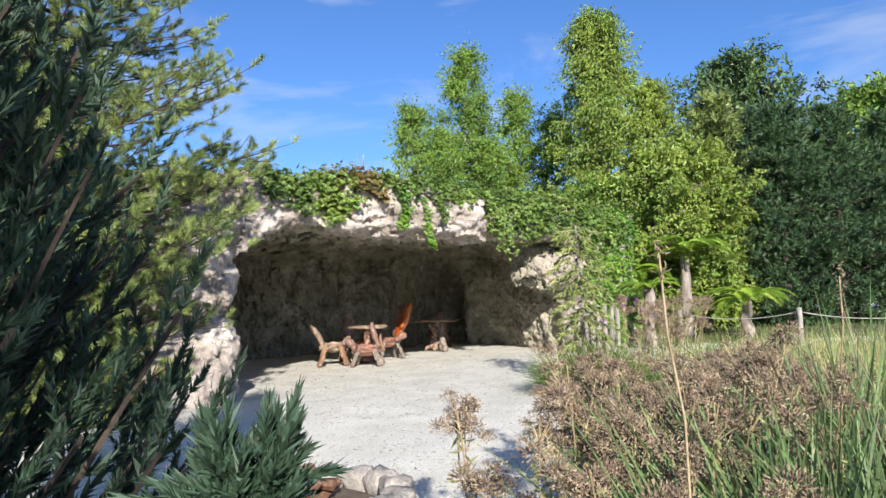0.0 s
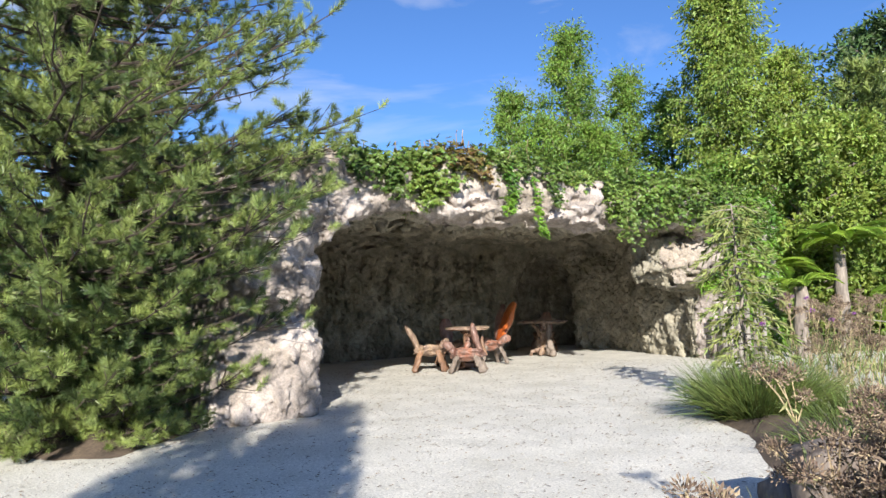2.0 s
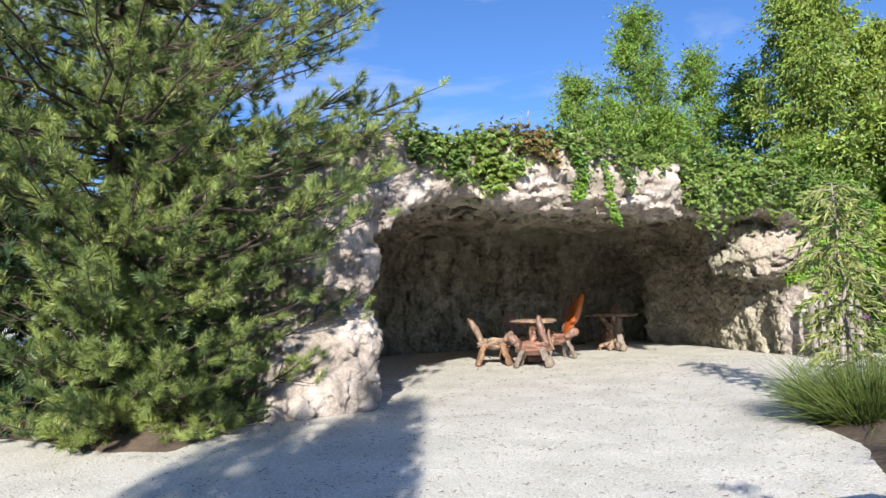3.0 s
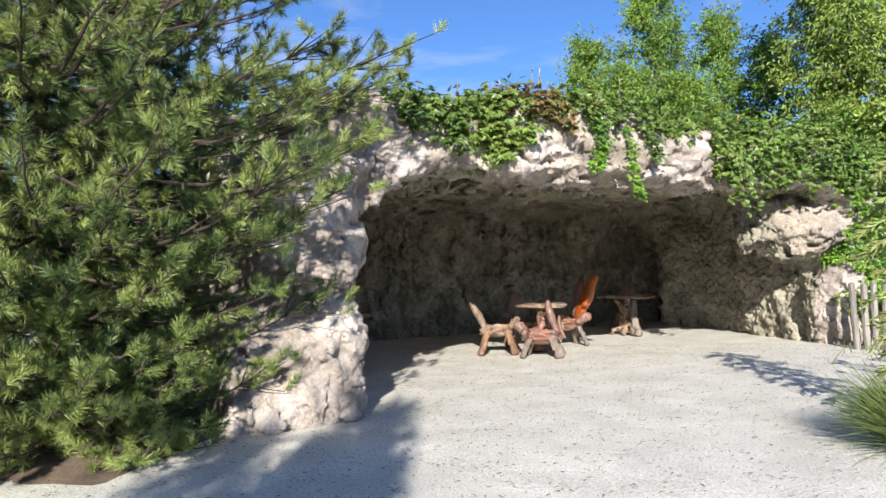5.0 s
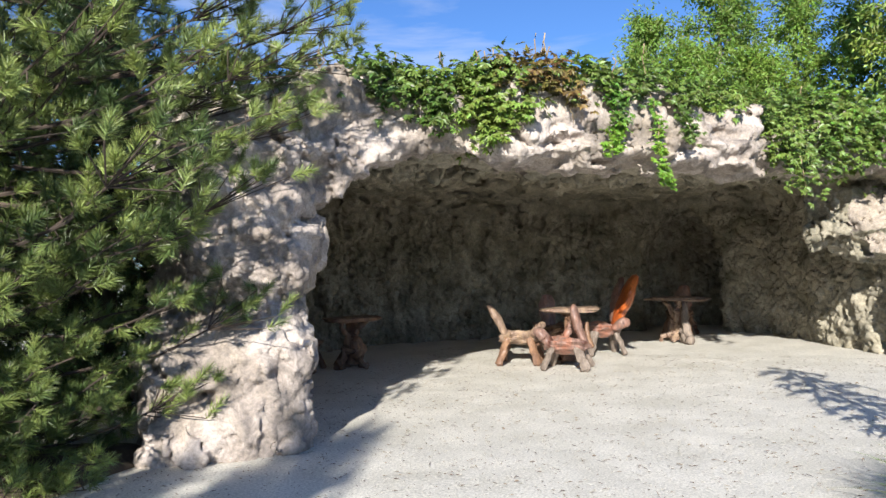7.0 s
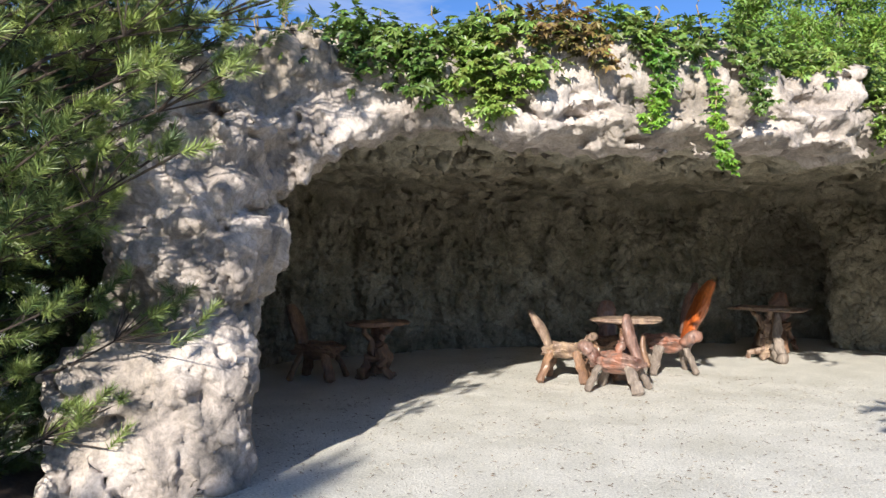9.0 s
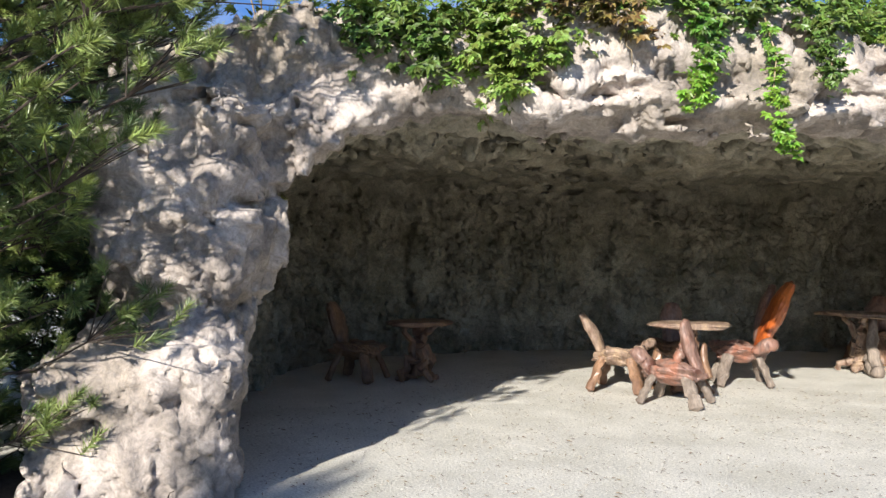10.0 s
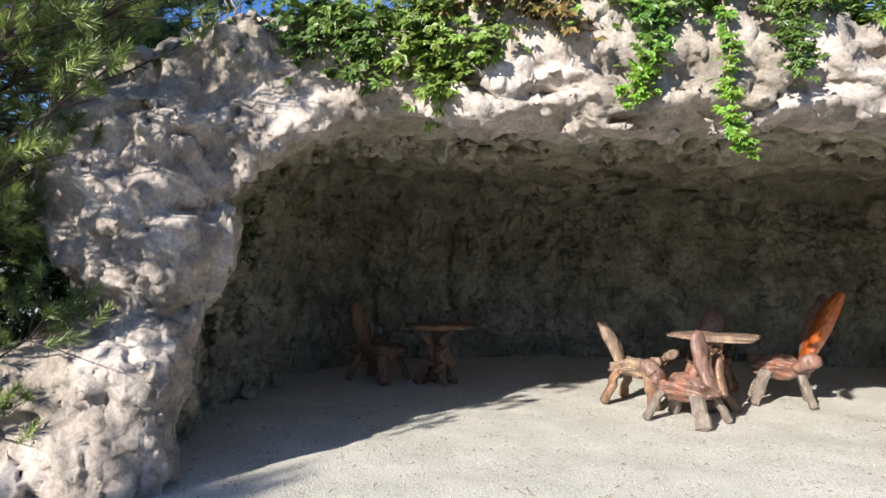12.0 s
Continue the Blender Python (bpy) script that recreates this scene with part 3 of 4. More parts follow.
def pine(at, height, profile, label, limbs=90, shoots=14, needles=90, length=0.10, low=0.25, mat=NEEDLE, trunk_r=0.13, lift=0.35, shoot=0.24, width=0.004, name="pine_tree", toward=None, extra=(), whorl=0.3, inner=0.04):
    """A pine: trunk, upswept limbs with side shoots, and needle tufts. profile(z): how far the limbs reach."""
    tree = thing(name, label, "tree", (at[0], at[1], float(ground_height(at[0], at[1])) - 0.05))
    n = 12
    zs = np.linspace(0, height, n)
    stem = np.stack([0.08 * np.sin(zs * 0.9 + at[0]), 0.08 * np.cos(zs * 0.7 + at[1]), zs], -1)
    part("trunk", build("trunk", *tube(stem, trunk_r * (1 - 0.9 * zs / height) + 0.012, 10, 0.12, 3), BARK, True), tree)
    wood, bases, ways, reach = [], [], [], []
    for k in range(limbs + len(extra)):
        z = low + (height - low) * ((k + rng.uniform()) / limbs) ** 1.1
        z = min(height, (round(z / whorl) + 0.13 * rng.normal()) * whorl) if z > 0.6 else z
        a = k * 2.399 + rng.normal() * 0.3
        if toward is not None and rng.uniform() < 0.42:
            a = toward[k % len(toward)] + rng.normal() * 0.5
        r = max(0.12, profile(z) * rng.uniform(0.72, 1.08))
        s = np.array([np.interp(z, zs, stem[:, 0]), np.interp(z, zs, stem[:, 1]), z])
        e = s + np.array([math.cos(a) * r, math.sin(a) * r, r * (lift * rng.uniform(0.3, 1.3) - 0.12)])
        if k >= limbs:
            e = np.array(extra[k - limbs]) - np.array([at[0], at[1], 0])
            z = max(0.3, e[2] - 0.5)
            s = np.array([np.interp(z, zs, stem[:, 0]), np.interp(z, zs, stem[:, 1]), z])
            r = float(np.linalg.norm(e - s))
        pts = bent(s, e, -0.10 * r, 7, 0.03)
        wood.append(tube(pts, np.linspace(0.006 + 0.006 * r, 0.004, 7), 5))
        d = unit(np.gradient(pts, axis=0))
        for i in range(shoots):
            t = inner + (1 - inner) * (i + rng.uniform()) / shoots
            q = np.array([np.interp(t * 6, range(7), pts[:, c]) for c in range(3)])
            w = d[min(6, int(t * 6))] * 0.8 + rng.normal(size=3) * 0.6 + np.array([0, 0, 0.5])
            w /= np.linalg.norm(w)
            l = shoot * rng.uniform(0.6, 1.25) * (1.2 - 0.35 * t)
            q0, q = q, q + unit(rng.normal(size=3)) * shoot * rng.uniform(0.1, 0.8)
            if width < 0.01:
                wood.append(tube(np.stack([q0, q, q + w * l]), [0.006, 0.005, 0.003], 3))
            bases.append(q + w * l * 0.15)
            ways.append(w)
            reach.append(l)
        bases.append(pts[-1])
        ways.append(d[-1] + np.array([0, 0, 0.4]))
        reach.append(shoot)
        for i in range(9 if k >= limbs else 0):
            w = unit(d[-1] * 0.5 + rng.normal(size=3) * 0.6 + np.array([0, 0, 0.45]))
            bases.append(pts[-1] + rng.normal(size=3) * np.array([0.16, 0.16, 0.10]) - d[-1] * 0.15)
            ways.append(w)
            reach.append(shoot * rng.uniform(0.5, 1.2))
            wood.append(tube(np.stack([pts[-2], bases[-1]]), [0.006, 0.004], 3))
    part("branchwork", build("branchwork", *joined(wood), BARK), tree)
    v, f = tufts(np.array(bases), np.array(ways), np.array(reach), needles, length, width, 1.15)
    part("crown", build("crown", v, f, mat), tree, "dense crown of long needles")
    return tree


def ragged(z, h, r, low, tip=0.15):
    """A crown outline that widens above its foot and closes at the tip."""
    t = (z - low) / (h - low)
    return r * (tip + (1 - tip) * min(1.0, (1 - t) * 1.9)) * (0.62 + 0.38 * min(1.0, t * 3.5))


pine((-4.7, 7.75), 7.4, lambda z: np.interp(z, [0.1, 0.9, 2.0, 3.2, 4.6, 6.0, 7.4], [1.2, 1.4, 2.4, 2.75, 2.35, 1.7, 0.2]),
     "large green pine with dense drooping limbs beside the rock pillar", 300, 18, 100, length=0.092, low=0.03, toward=(0.2, -0.8), width=0.0062, lift=0.3, trunk_r=0.1, shoot=0.15,
     extra=[(-3.25, 8.7, 0.68), (-2.95, 9.05, 1.28), (-2.55, 8.5, 3.4), (-2.2, 9.25, 3.5), (-2.75, 9.1, 4.5), (-2.2, 7.4, 2.2), (-2.6, 8.7, 2.15), (-2.5, 9.1, 2.7), (-2.75, 7.6, 2.9), (-2.9, 7.1, 2.4), (-2.7, 8.1, 1.8), (-2.9, 8.8, 3.0), (-2.4, 8.8, 3.1), (-3.0, 8.9, 2.9), (-3.1, 9.3, 3.15), (-2.7, 9.3, 3.05), (-3.2, 9.0, 2.4), (-3.4, 8.8, 1.9), (-2.3, 9.4, 3.3)])
pine((-7.4, 6.6), 7.0, lambda z: ragged(z, 7.0, 2.4, 0.2), "tall green pine behind a nearer pine", 190, 14, 36, 0.14, 0.05, width=0.018)
pine((-6.6, 10.2), 6.5, lambda z: ragged(z, 6.5, 2.0, 0.2), "tall shaded pine beside the cave", 110, 14, 36, 0.14, 0.05, width=0.018)
# two low pines added as dark backing, so the gaps read as shade
pine((-5.7, 9.9), 4.2, lambda z: ragged(z, 4.2, 1.25, 0.2), "low dark pine added to fill gaps beside the rock", 90, 12, 36, 0.13, 0.05, mat=NEEDLE_DARK, width=0.016)
pine((-6.4, 7.3), 3.8, lambda z: ragged(z, 3.8, 1.5, 0.05, 0.3), "low dark pine added to fill gaps between taller pines", 110, 12, 36, 0.13, 0.02, mat=NEEDLE_DARK, width=0.018)
pine((-9.6, 9.0), 8.0, lambda z: ragged(z, 8.0, 2.6, 0.2), "tall green pine at the edge of the clearing", 100, 12, 28, 0.16, 0.05, width=0.028)


def juniper(at, height, radius, plumes, label, mat=JUNIPER, needle=0.032, thick=0.009):
    tree = thing("juniper_tree", label, "tree", (at[0], at[1], float(ground_height(*at)) - 0.04))
    part("trunk", build("trunk", *tube(bent((0, 0, 0), (0.03, 0.02, height * 0.6), 0, 8, 0.02), np.linspace(0.07, 0.012, 8), 8, 0.15), BARK, True), tree)
    wood, bases, ways, reach = [], [], [], []
    for k in range(plumes):
        z = height * rng.uniform(0.02, 0.82)
        a = rng.uniform(0, 2 * np.pi)
        r = radius * (1.05 - 0.75 * z / height) * rng.uniform(0.75, 1.05)
        s = np.array([0, 0, z])
        e = s + np.array([r * math.cos(a), r * math.sin(a), r * rng.uniform(0.7, 1.2)])
        pts = bent(s, e, -0.14 * r, 6, 0.02)
        wood.append(tube(pts, np.linspace(0.014, 0.004, 6), 4))
        d = unit(np.gradient(pts, axis=0))
        for i in range(16):
            t = 0.3 + 0.7 * i / 15
            q = np.array([np.interp(t * 5, range(6), pts[:, c]) for c in range(3)])
            bases.append(q)
            ways.append(d[min(5, int(t * 5))] + rng.normal(size=3) * 0.4 + np.array([0, 0, 0.5]))
            reach.append(rng.uniform(0.08, 0.2) * min(1.0, height / 2.4))
    part("branchwork", build("branchwork", *joined(wood), BARK), tree)
    v, f = tufts(np.array(bases), np.array(ways), np.array(reach), 64, needle, thick, 0.7)
    part("crown", build("crown", v, f, mat), tree, "dark plumes of scaly needles")
    return tree


juniper((-0.72, 1.45), 3.9, 0.95, 470, "dark blue-green juniper with feathery upright plumes beside the path")
juniper((0.46, 1.2), 1.44, 0.045, 44, "low dark juniper bush with upright shoots")


def leafy_tree(at, height, radius, label, mat, count, leaf, limbs=60, low=1.0, lift=0.5, shape=None, bark=GREY_BARK, droop=0.2, name="tree", trunk_r=0.11, thin=0.42):
    """A broad or conical tree: trunk, limbs, twigs, and leaves strewn in sprays along them, with gaps."""
    tree = thing(name, label, "tree", (at[0], at[1], -0.05))
    zs = np.linspace(0, height * 0.97, 10)
    stem = np.stack([0.1 * np.sin(zs * 0.6 + at[0]), 0.1 * np.cos(zs * 0.5), zs], -1)
    part("trunk", build("trunk", *tube(stem, trunk_r * (1 - zs / height) + 0.015, 8, 0.1, 5), bark, True), tree)
    shape = shape or (lambda t: (1 - t) ** 0.8 * (0.55 + 0.45 * min(1, t * 4)))
    wood, b, w = [], [], []
    per = max(6, count // (limbs * 10))
    for k in range(limbs):
        t = (k + rng.uniform()) / limbs
        z = low + (height - low) * t
        a = k * 2.399 + rng.normal() * 0.4
        r = max(0.22, radius * shape(t) * rng.uniform(0.5, 1.25))
        s = np.array([np.interp(z, zs, stem[:, 0]), np.interp(z, zs, stem[:, 1]), min(z, height * 0.97)])
        e = s + np.array([r * math.cos(a), r * math.sin(a), r * lift * rng.uniform(0.5, 1.3)])
        pts = bent(s, e, 0.05 * r, 6, 0.04)
        wood.append(tube(pts, np.linspace(0.010 + 0.014 * r, 0.005, 6), 4))
        for i in range(10):
            q = np.array([np.interp(0.2 * 5 + 0.8 * 5 * i / 9, range(6), pts[:, c]) for c in range(3)])
            side = rng.normal(size=3) * 0.8 + (e - s) / max(r, 0.2) * 0.6
            side /= np.linalg.norm(side)
            l = (0.14 + radius * 0.22) * rng.uniform(0.4, 1.5)
            tt = rng.uniform(0, 1, (per, 1))
            pos = q + side * l * tt + np.array([0, 0, -droop * l]) * tt * tt + rng.normal(size=(per, 3)) * (0.03 + 0.02 * radius)
            b.append(pos)
            w.append(side + rng.normal(size=(per, 3)) * 0.7 + np.array([0, 0, -droop]))
    b, w = np.concatenate(b), np.concatenate(w)
    part("branchwork", build("branchwork", *joined(wood), bark), tree)
    v, f = leaves(b, w, rng.normal(size=b.shape) + np.array([0.2, -0.6, 0.9]), leaf * rng.uniform(0.6, 1.3, len(b)), leaf * thin * rng.uniform(0.7, 1.2, len(b)))
    part("crown", build("crown", v, f, mat), tree)
    return tree


for x, y, h in ((0.45, -2.6, 6.1), (-0.5, -2.9, 5.5)):
    pine((x, y), h, lambda z, h=h: np.interp(z, [0.1, 3.7, h], [1.1, 0.62, 0.1]), "dark slender pine behind the start of the path", 110, 9, 40, 0.11, 0.1, mat=NEEDLE_DARK, width=0.014)
FRESH = "slender tree with feathery fresh green foliage behind the cave"
leafy_tree((-2.15, 26.4), 9.2, 2.0, FRESH, FEATHER, 17000, 0.14, 70)
leafy_tree((0.1, 26.5), 11.2, 2.7, FRESH, FEATHER, 28000, 0.14, 90)
leafy_tree((1.98, 26.3), 9.25, 2.3, FRESH, FEATHER, 17000, 0.14, 70)
leafy_tree((3.4, 26.0), 8.2, 2.3, FRESH, FEATHER, 17000, 0.14, 60)
leafy_tree((-0.9, 25.8), 7.7, 2.3, FRESH, FEATHER, 17000, 0.14, 60)
leafy_tree((1.1, 25.5), 7.2, 2.4, FRESH, FEATHER, 17000, 0.14, 60)
leafy_tree((4.75, 22.6), 10.8, 3.0, "tall conical tree with drooping yellow-green sprays", YELLOW_GREEN, 44000, 0.15, 120, droop=0.8, shape=lambda t: (1 - t) ** 0.7 * (0.7 + 0.3 * min(1, t * 4)))
leafy_tree((6.5, 22.8), 8.4, 2.2, "conical tree with drooping yellow-green sprays", YELLOW_GREEN, 20000, 0.14, 80, droop=0.8)
leafy_tree((5.4, 19.6), 5.2, 1.7, "broad shrub of bright yellow-green leaves", YELLOW_GREEN, 19000, 0.14, 70, low=0.3, shape=lambda t: math.sin(math.pi * min(0.95, 0.15 + t * 0.8)), name="shrub", thin=0.6)
leafy_tree((7.0, 20.2), 5.4, 1.6, "broad shrub of bright yellow-green leaves", YELLOW_GREEN, 19000, 0.14, 70, low=0.3, shape=lambda t: math.sin(math.pi * min(0.95, 0.15 + t * 0.8)), name="shrub", thin=0.6)
leafy_tree((4.0, 20.4), 4.6, 1.5, "broad shrub of fresh green leaves beside the rock", FEATHER, 20000, 0.12, 60, low=0.3, shape=lambda t: math.sin(math.pi * min(0.95, 0.15 + t * 0.8)), name="shrub", thin=0.6)
leafy_tree((11.2, 28.0), 10.6, 2.9, "dark rounded broadleaf tree rising behind the pines", OAK, 15000, 0.26, 80, low=3, shape=lambda t: math.sin(math.pi * min(0.97, 0.2 + t * 0.75)))
leafy_tree((15.6, 27.0), 8.8, 2.6, "pale green broadleaf tree at the edge of the wood", FEATHER, 14000, 0.26, 80, low=1, shape=lambda t: math.sin(math.pi * min(0.97, 0.2 + t * 0.75)))
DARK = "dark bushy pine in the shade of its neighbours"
# all but the first carry their neighbours' shade in the needle colour
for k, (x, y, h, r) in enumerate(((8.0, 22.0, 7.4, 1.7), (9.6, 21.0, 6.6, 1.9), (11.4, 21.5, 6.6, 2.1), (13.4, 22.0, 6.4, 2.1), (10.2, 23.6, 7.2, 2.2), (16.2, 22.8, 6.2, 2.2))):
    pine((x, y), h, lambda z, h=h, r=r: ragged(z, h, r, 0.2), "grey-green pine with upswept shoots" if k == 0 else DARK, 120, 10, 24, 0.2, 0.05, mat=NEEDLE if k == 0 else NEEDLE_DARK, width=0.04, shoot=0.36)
# a belt of trees that closes the clearing behind and beside the path
for k in range(40):
    a = math.radians(9 * k)
    d = 44 if math.sin(a) < 0.2 else 31
    x, y, h = 2 + d * math.cos(a), 8 + d * math.sin(a), rng.uniform(4.6, 5.6)
    if y > 22 and x > -2:
        h = 6.5
    leafy_tree((x, y), h, rng.uniform(2.6, 3.4), "leafy green tree in the belt round the clearing", OAK if k % 2 else FEATHER, 1300, 0.55, 30, low=0.4, shape=lambda t: math.sin(math.pi * min(0.97, 0.2 + t * 0.75)), thin=0.7)


# ---- creeper on the rock ----
area = 0.5 * np.linalg.norm(np.cross(rv[rf[:, 2]] - rv[rf[:, 0]], rv[rf[:, 3]] - rv[rf[:, 1]]), axis=1)
outer = is_front | is_top


def fans(base, out, length, count=5, hang=0.6):
    """Compound leaves: leaflets spread like the fingers of a fan."""
    n = len(base)
    axis = unit(out * 0.8 + rng.normal(size=(n, 3)) * 0.45 + np.array([0, 0, -hang]))
    face = unit(out + np.array([0, 0, 0.7]) + rng.normal(size=(n, 3)) * 0.35)
    side = unit(np.cross(axis, face))
    vs = []
    for k in range(count):
        a = (k - (count - 1) / 2) * 0.62
        vs.append(leaves(base, axis * math.cos(a) + side * math.sin(a), face, length * (1 - 0.12 * abs(a)) * rng.uniform(0.7, 1.15, n), length * 0.42, 0.15))
    return joined(vs)


def creeper(label, where, density, thick, mat, length=0.085, name="creeper", hang=0.7):
    """Leaves over the part of the rock's outside that where(u, v, z) picks."""
    w = np.where(outer, np.clip(where(mid[:, 0], mid[:, 1], mid[:, 2]), 0, 1) * (nrm[:, 2] > -0.2), 0)
    pick = np.repeat(np.arange(len(mid)), rng.poisson(w * area * density))
    base, n = mid[pick], nrm[pick]
    base = base + n * rng.uniform(0.0, 1, (len(pick), 1)) ** 1.3 * thick + rng.normal(size=base.shape) * 0.035
    wb = uvz(base[:, 0], base[:, 1], base[:, 2])
    wn_ = n[:, :1] * U + n[:, 1:2] * V + n[:, 2:] * np.array([0, 0, 1.0])
    wn_ = unit(wn_ + np.array([0.3, -0.5, 0.1]))
    plant = thing(name, label, "climbing plant")
    part("foliage", build("foliage", *fans(wb, wn_, length, 5, hang), mat), plant)
    for k in rng.integers(0, max(1, len(wb)), 7):
        part("stem", build("stem", *tube(bent(wb[k] + np.array([0.02, 0, 0.22]), wb[k] + np.array([0.0, 0.03, -0.2]), 0, 7, 0.03), np.linspace(0.007, 0.004, 7), 5), STRAW, True), plant)
    return plant


def patch(u0, u1, zlow, soft=0.12):
    return lambda u, v, z: (u > u0 + 0.1 * np.sin(z * 9)) * (u < u1 + 0.1 * np.sin(z * 11 + 1)) * (z > zlow + soft * np.sin(u * 9) + soft * 0.6 * np.sin(u * 23)) * (v < 1.3)


creeper("green creeper hanging over the edge of the rock", patch(0.7, 1.4, 2.82), 1200, 0.24, CREEPER)
creeper("thick tuft of green creeper hanging low over the rock", patch(1.42, 2.02, 2.70), 1400, 0.28, CREEPER)
creeper("reddening creeper along the top edge of the rock", patch(2.0, 2.72, 3.05), 800, 0.28, CREEPER_RED)
creeper("green creeper on the rim between the tufts", patch(2.0, 2.75, 3.02), 160, 0.25, CREEPER)
creeper("green creeper along the rim of the rock", patch(2.75, 5.4, 3.1, 0.06), 650, 0.26, CREEPER)
creeper("small sprig of creeper on bare rock", patch(0.02, 0.5, 2.93, 0.05), 90, 0.06, CREEPER, 0.07)
creeper("thick curtain of creeper hanging over the cave's edge", lambda u, v, z: (u > 5.35) * (u < 9.6) * (z > 2.28 + 0.16 * np.clip(u - 6.6, 0, 1) + 0.13 * np.sin(u * 4.7) + 0.08 * np.sin(u * 13)) * (v < 1.6), 800, 0.34, CREEPER, 0.08)
creeper("pale young shoots of creeper over the curtain", lambda u, v, z: (u > 5.6) * (u < 9.6) * (z > 2.42) * (v < 1.6) * (np.sin(u * 7 + np.sin(z * 3)) > 0.2), 260, 0.36, IVY, 0.07)
creeper("bright green creeper clothing the rock down to the ground", lambda u, v, z: (u > 8.65 - 0.12 * z + 0.1 * np.sin(z * 7)) * (u < 10.8) * (z > 0.12 + 0.25 * np.clip(8.8 - u, 0, 1)) * (v < 2.5), 650, 0.16, IVY, 0.075)
creeper("loose mat of creeper on the flat rock top", lambda u, v, z: (v >= 0.7) * (v < 4.5) * (z > 2.95) * (0.35 + (u > 5)), 170, 0.42, CREEPER, 0.10, hang=0.2)


def strand(points, label, mat, count, spread=0.07, length=0.08):
    plant = thing("creeper_strand", label, "climbing plant")
    p = np.array([uvz(*q) for q in points])
    part("stem", build("stem", *tube(p, np.full(len(p), 0.006), 5), STRAW, True), plant)
    t = rng.uniform(0, len(p) - 1, count)
    b = np.stack([np.interp(t, range(len(p)), p[:, c]) for c in range(3)], -1) + rng.normal(size=(count, 3)) * spread
    part("foliage", build("foliage", *fans(b, np.tile((0.5, -0.8, 0.1), (count, 1)), length, 5, 0.8), mat), plant)


strand([(3.10, 0.1, 3.2), (3.12, 0.02, 2.9), (3.08, 0.02, 2.68), (3.0, 0.0, 2.56)], "narrow strand of bright creeper hanging down the rock", IVY, 170, 0.05, 0.062)
strand([(3.56, 0.1, 3.15), (3.58, 0.0, 2.86), (3.54, -0.02, 2.58), (3.6, -0.02, 2.42), (3.58, -0.02, 2.31), (3.68, -0.03, 2.23)], "long thin strand of creeper dangling free", IVY, 90, 0.035, 0.065)
strand([(3.92, 0.1, 3.15), (3.96, 0.02, 2.9), (4.0, 0.0, 2.7)], "short strand of dull green creeper on rock", CREEPER, 140, 0.05, 0.055)
strand([(5.5, 0.1, 2.9), (5.5, 0.0, 2.5), (5.55, 0.0, 2.2)], "strand of creeper hanging at the cave's edge", CREEPER, 160, 0.08, 0.07)


# ---- root-wood furniture ----
def at_pose(piece, m):
    v, f = piece
    r = np.array(m)
    return v @ r[:3, :3].T + r[:3, 3], f


def root_chair(at, turn, label, planks, seat=0.42, seat_mat=WOOD, leg_mat=WOOD_GREY, horns=(), seed=0, size=(0.31, 0.25)):
    """A chair hewn from root wood that faces its +x. planks: foot, top, half width, material; horns: start, end, radius."""
    chair = thing("root_wood_chair", label, "chair", (at[0], at[1], 0.0), "root-wood chairs")
    chair.rotation_euler = (0, 0, radians(turn))
    v, f = lump((0, 0, 0), (size[0], size[1], 0.085), 0.22, seed, 2.3, 20, 0, 0.72)
    v[:, 2] += 0.55 * np.clip(np.abs(v[:, 1]) - 0.09, 0, 1) ** 1.2 - 0.035 * np.exp(-(v[:, 0] ** 2 + v[:, 1] ** 2) / 0.02) + 0.02 * grain3(v * 11, seed)
    v[:, 2] += seat - 0.05
    part("seat", build("seat", v, f, seat_mat, False), chair, "hollowed thick seat slab")
    for k, (a, b, w, mat) in enumerate(planks):
        t = np.linspace(0, 1, 12)
        a, b = np.array(a), np.array(b)
        p = a + (b - a) * t[:, None] + np.outer(np.sin(t * 3.1), [0.03, 0.015 * math.sin(seed + k), 0])
        v, f = tube(p, w * (0.72 + 0.42 * np.sin(t * 2.4 + 0.3 * k)) * (1 - 0.35 * t ** 6), 16, 0.24, seed + 3 + k, 0.5, (1, 0, 0.2))
        part("backrest", build("backrest", v, f, mat, False), chair, "tall leaning slab back")
    for k, (a, b, r) in enumerate(horns):
        part("armrest", build("armrest", *tube(bent(a, b, 0.02, 8, 0.012), r * (0.85 + 0.35 * np.sin(np.linspace(0.2, 2.9, 8))), 12, 0.28, seed + k, 0.75), seat_mat, True), chair)
    for k, (x, y) in enumerate(((0.22, 0.18), (0.20, -0.18), (-0.20, 0.18), (-0.21, -0.17))):
        p = bent((x * 0.8, y * 0.8, seat - 0.05), (x * 1.4, y * 1.4, 0.012), 0, 7, 0.008)
        part("leg", build("leg", *tube(p, np.linspace(0.062, 0.07, 7) * (1 + 0.15 * math.sin(seed + 2 * k)), 9, 0.16, seed + k, 0.7), leg_mat, False), chair)
    return chair


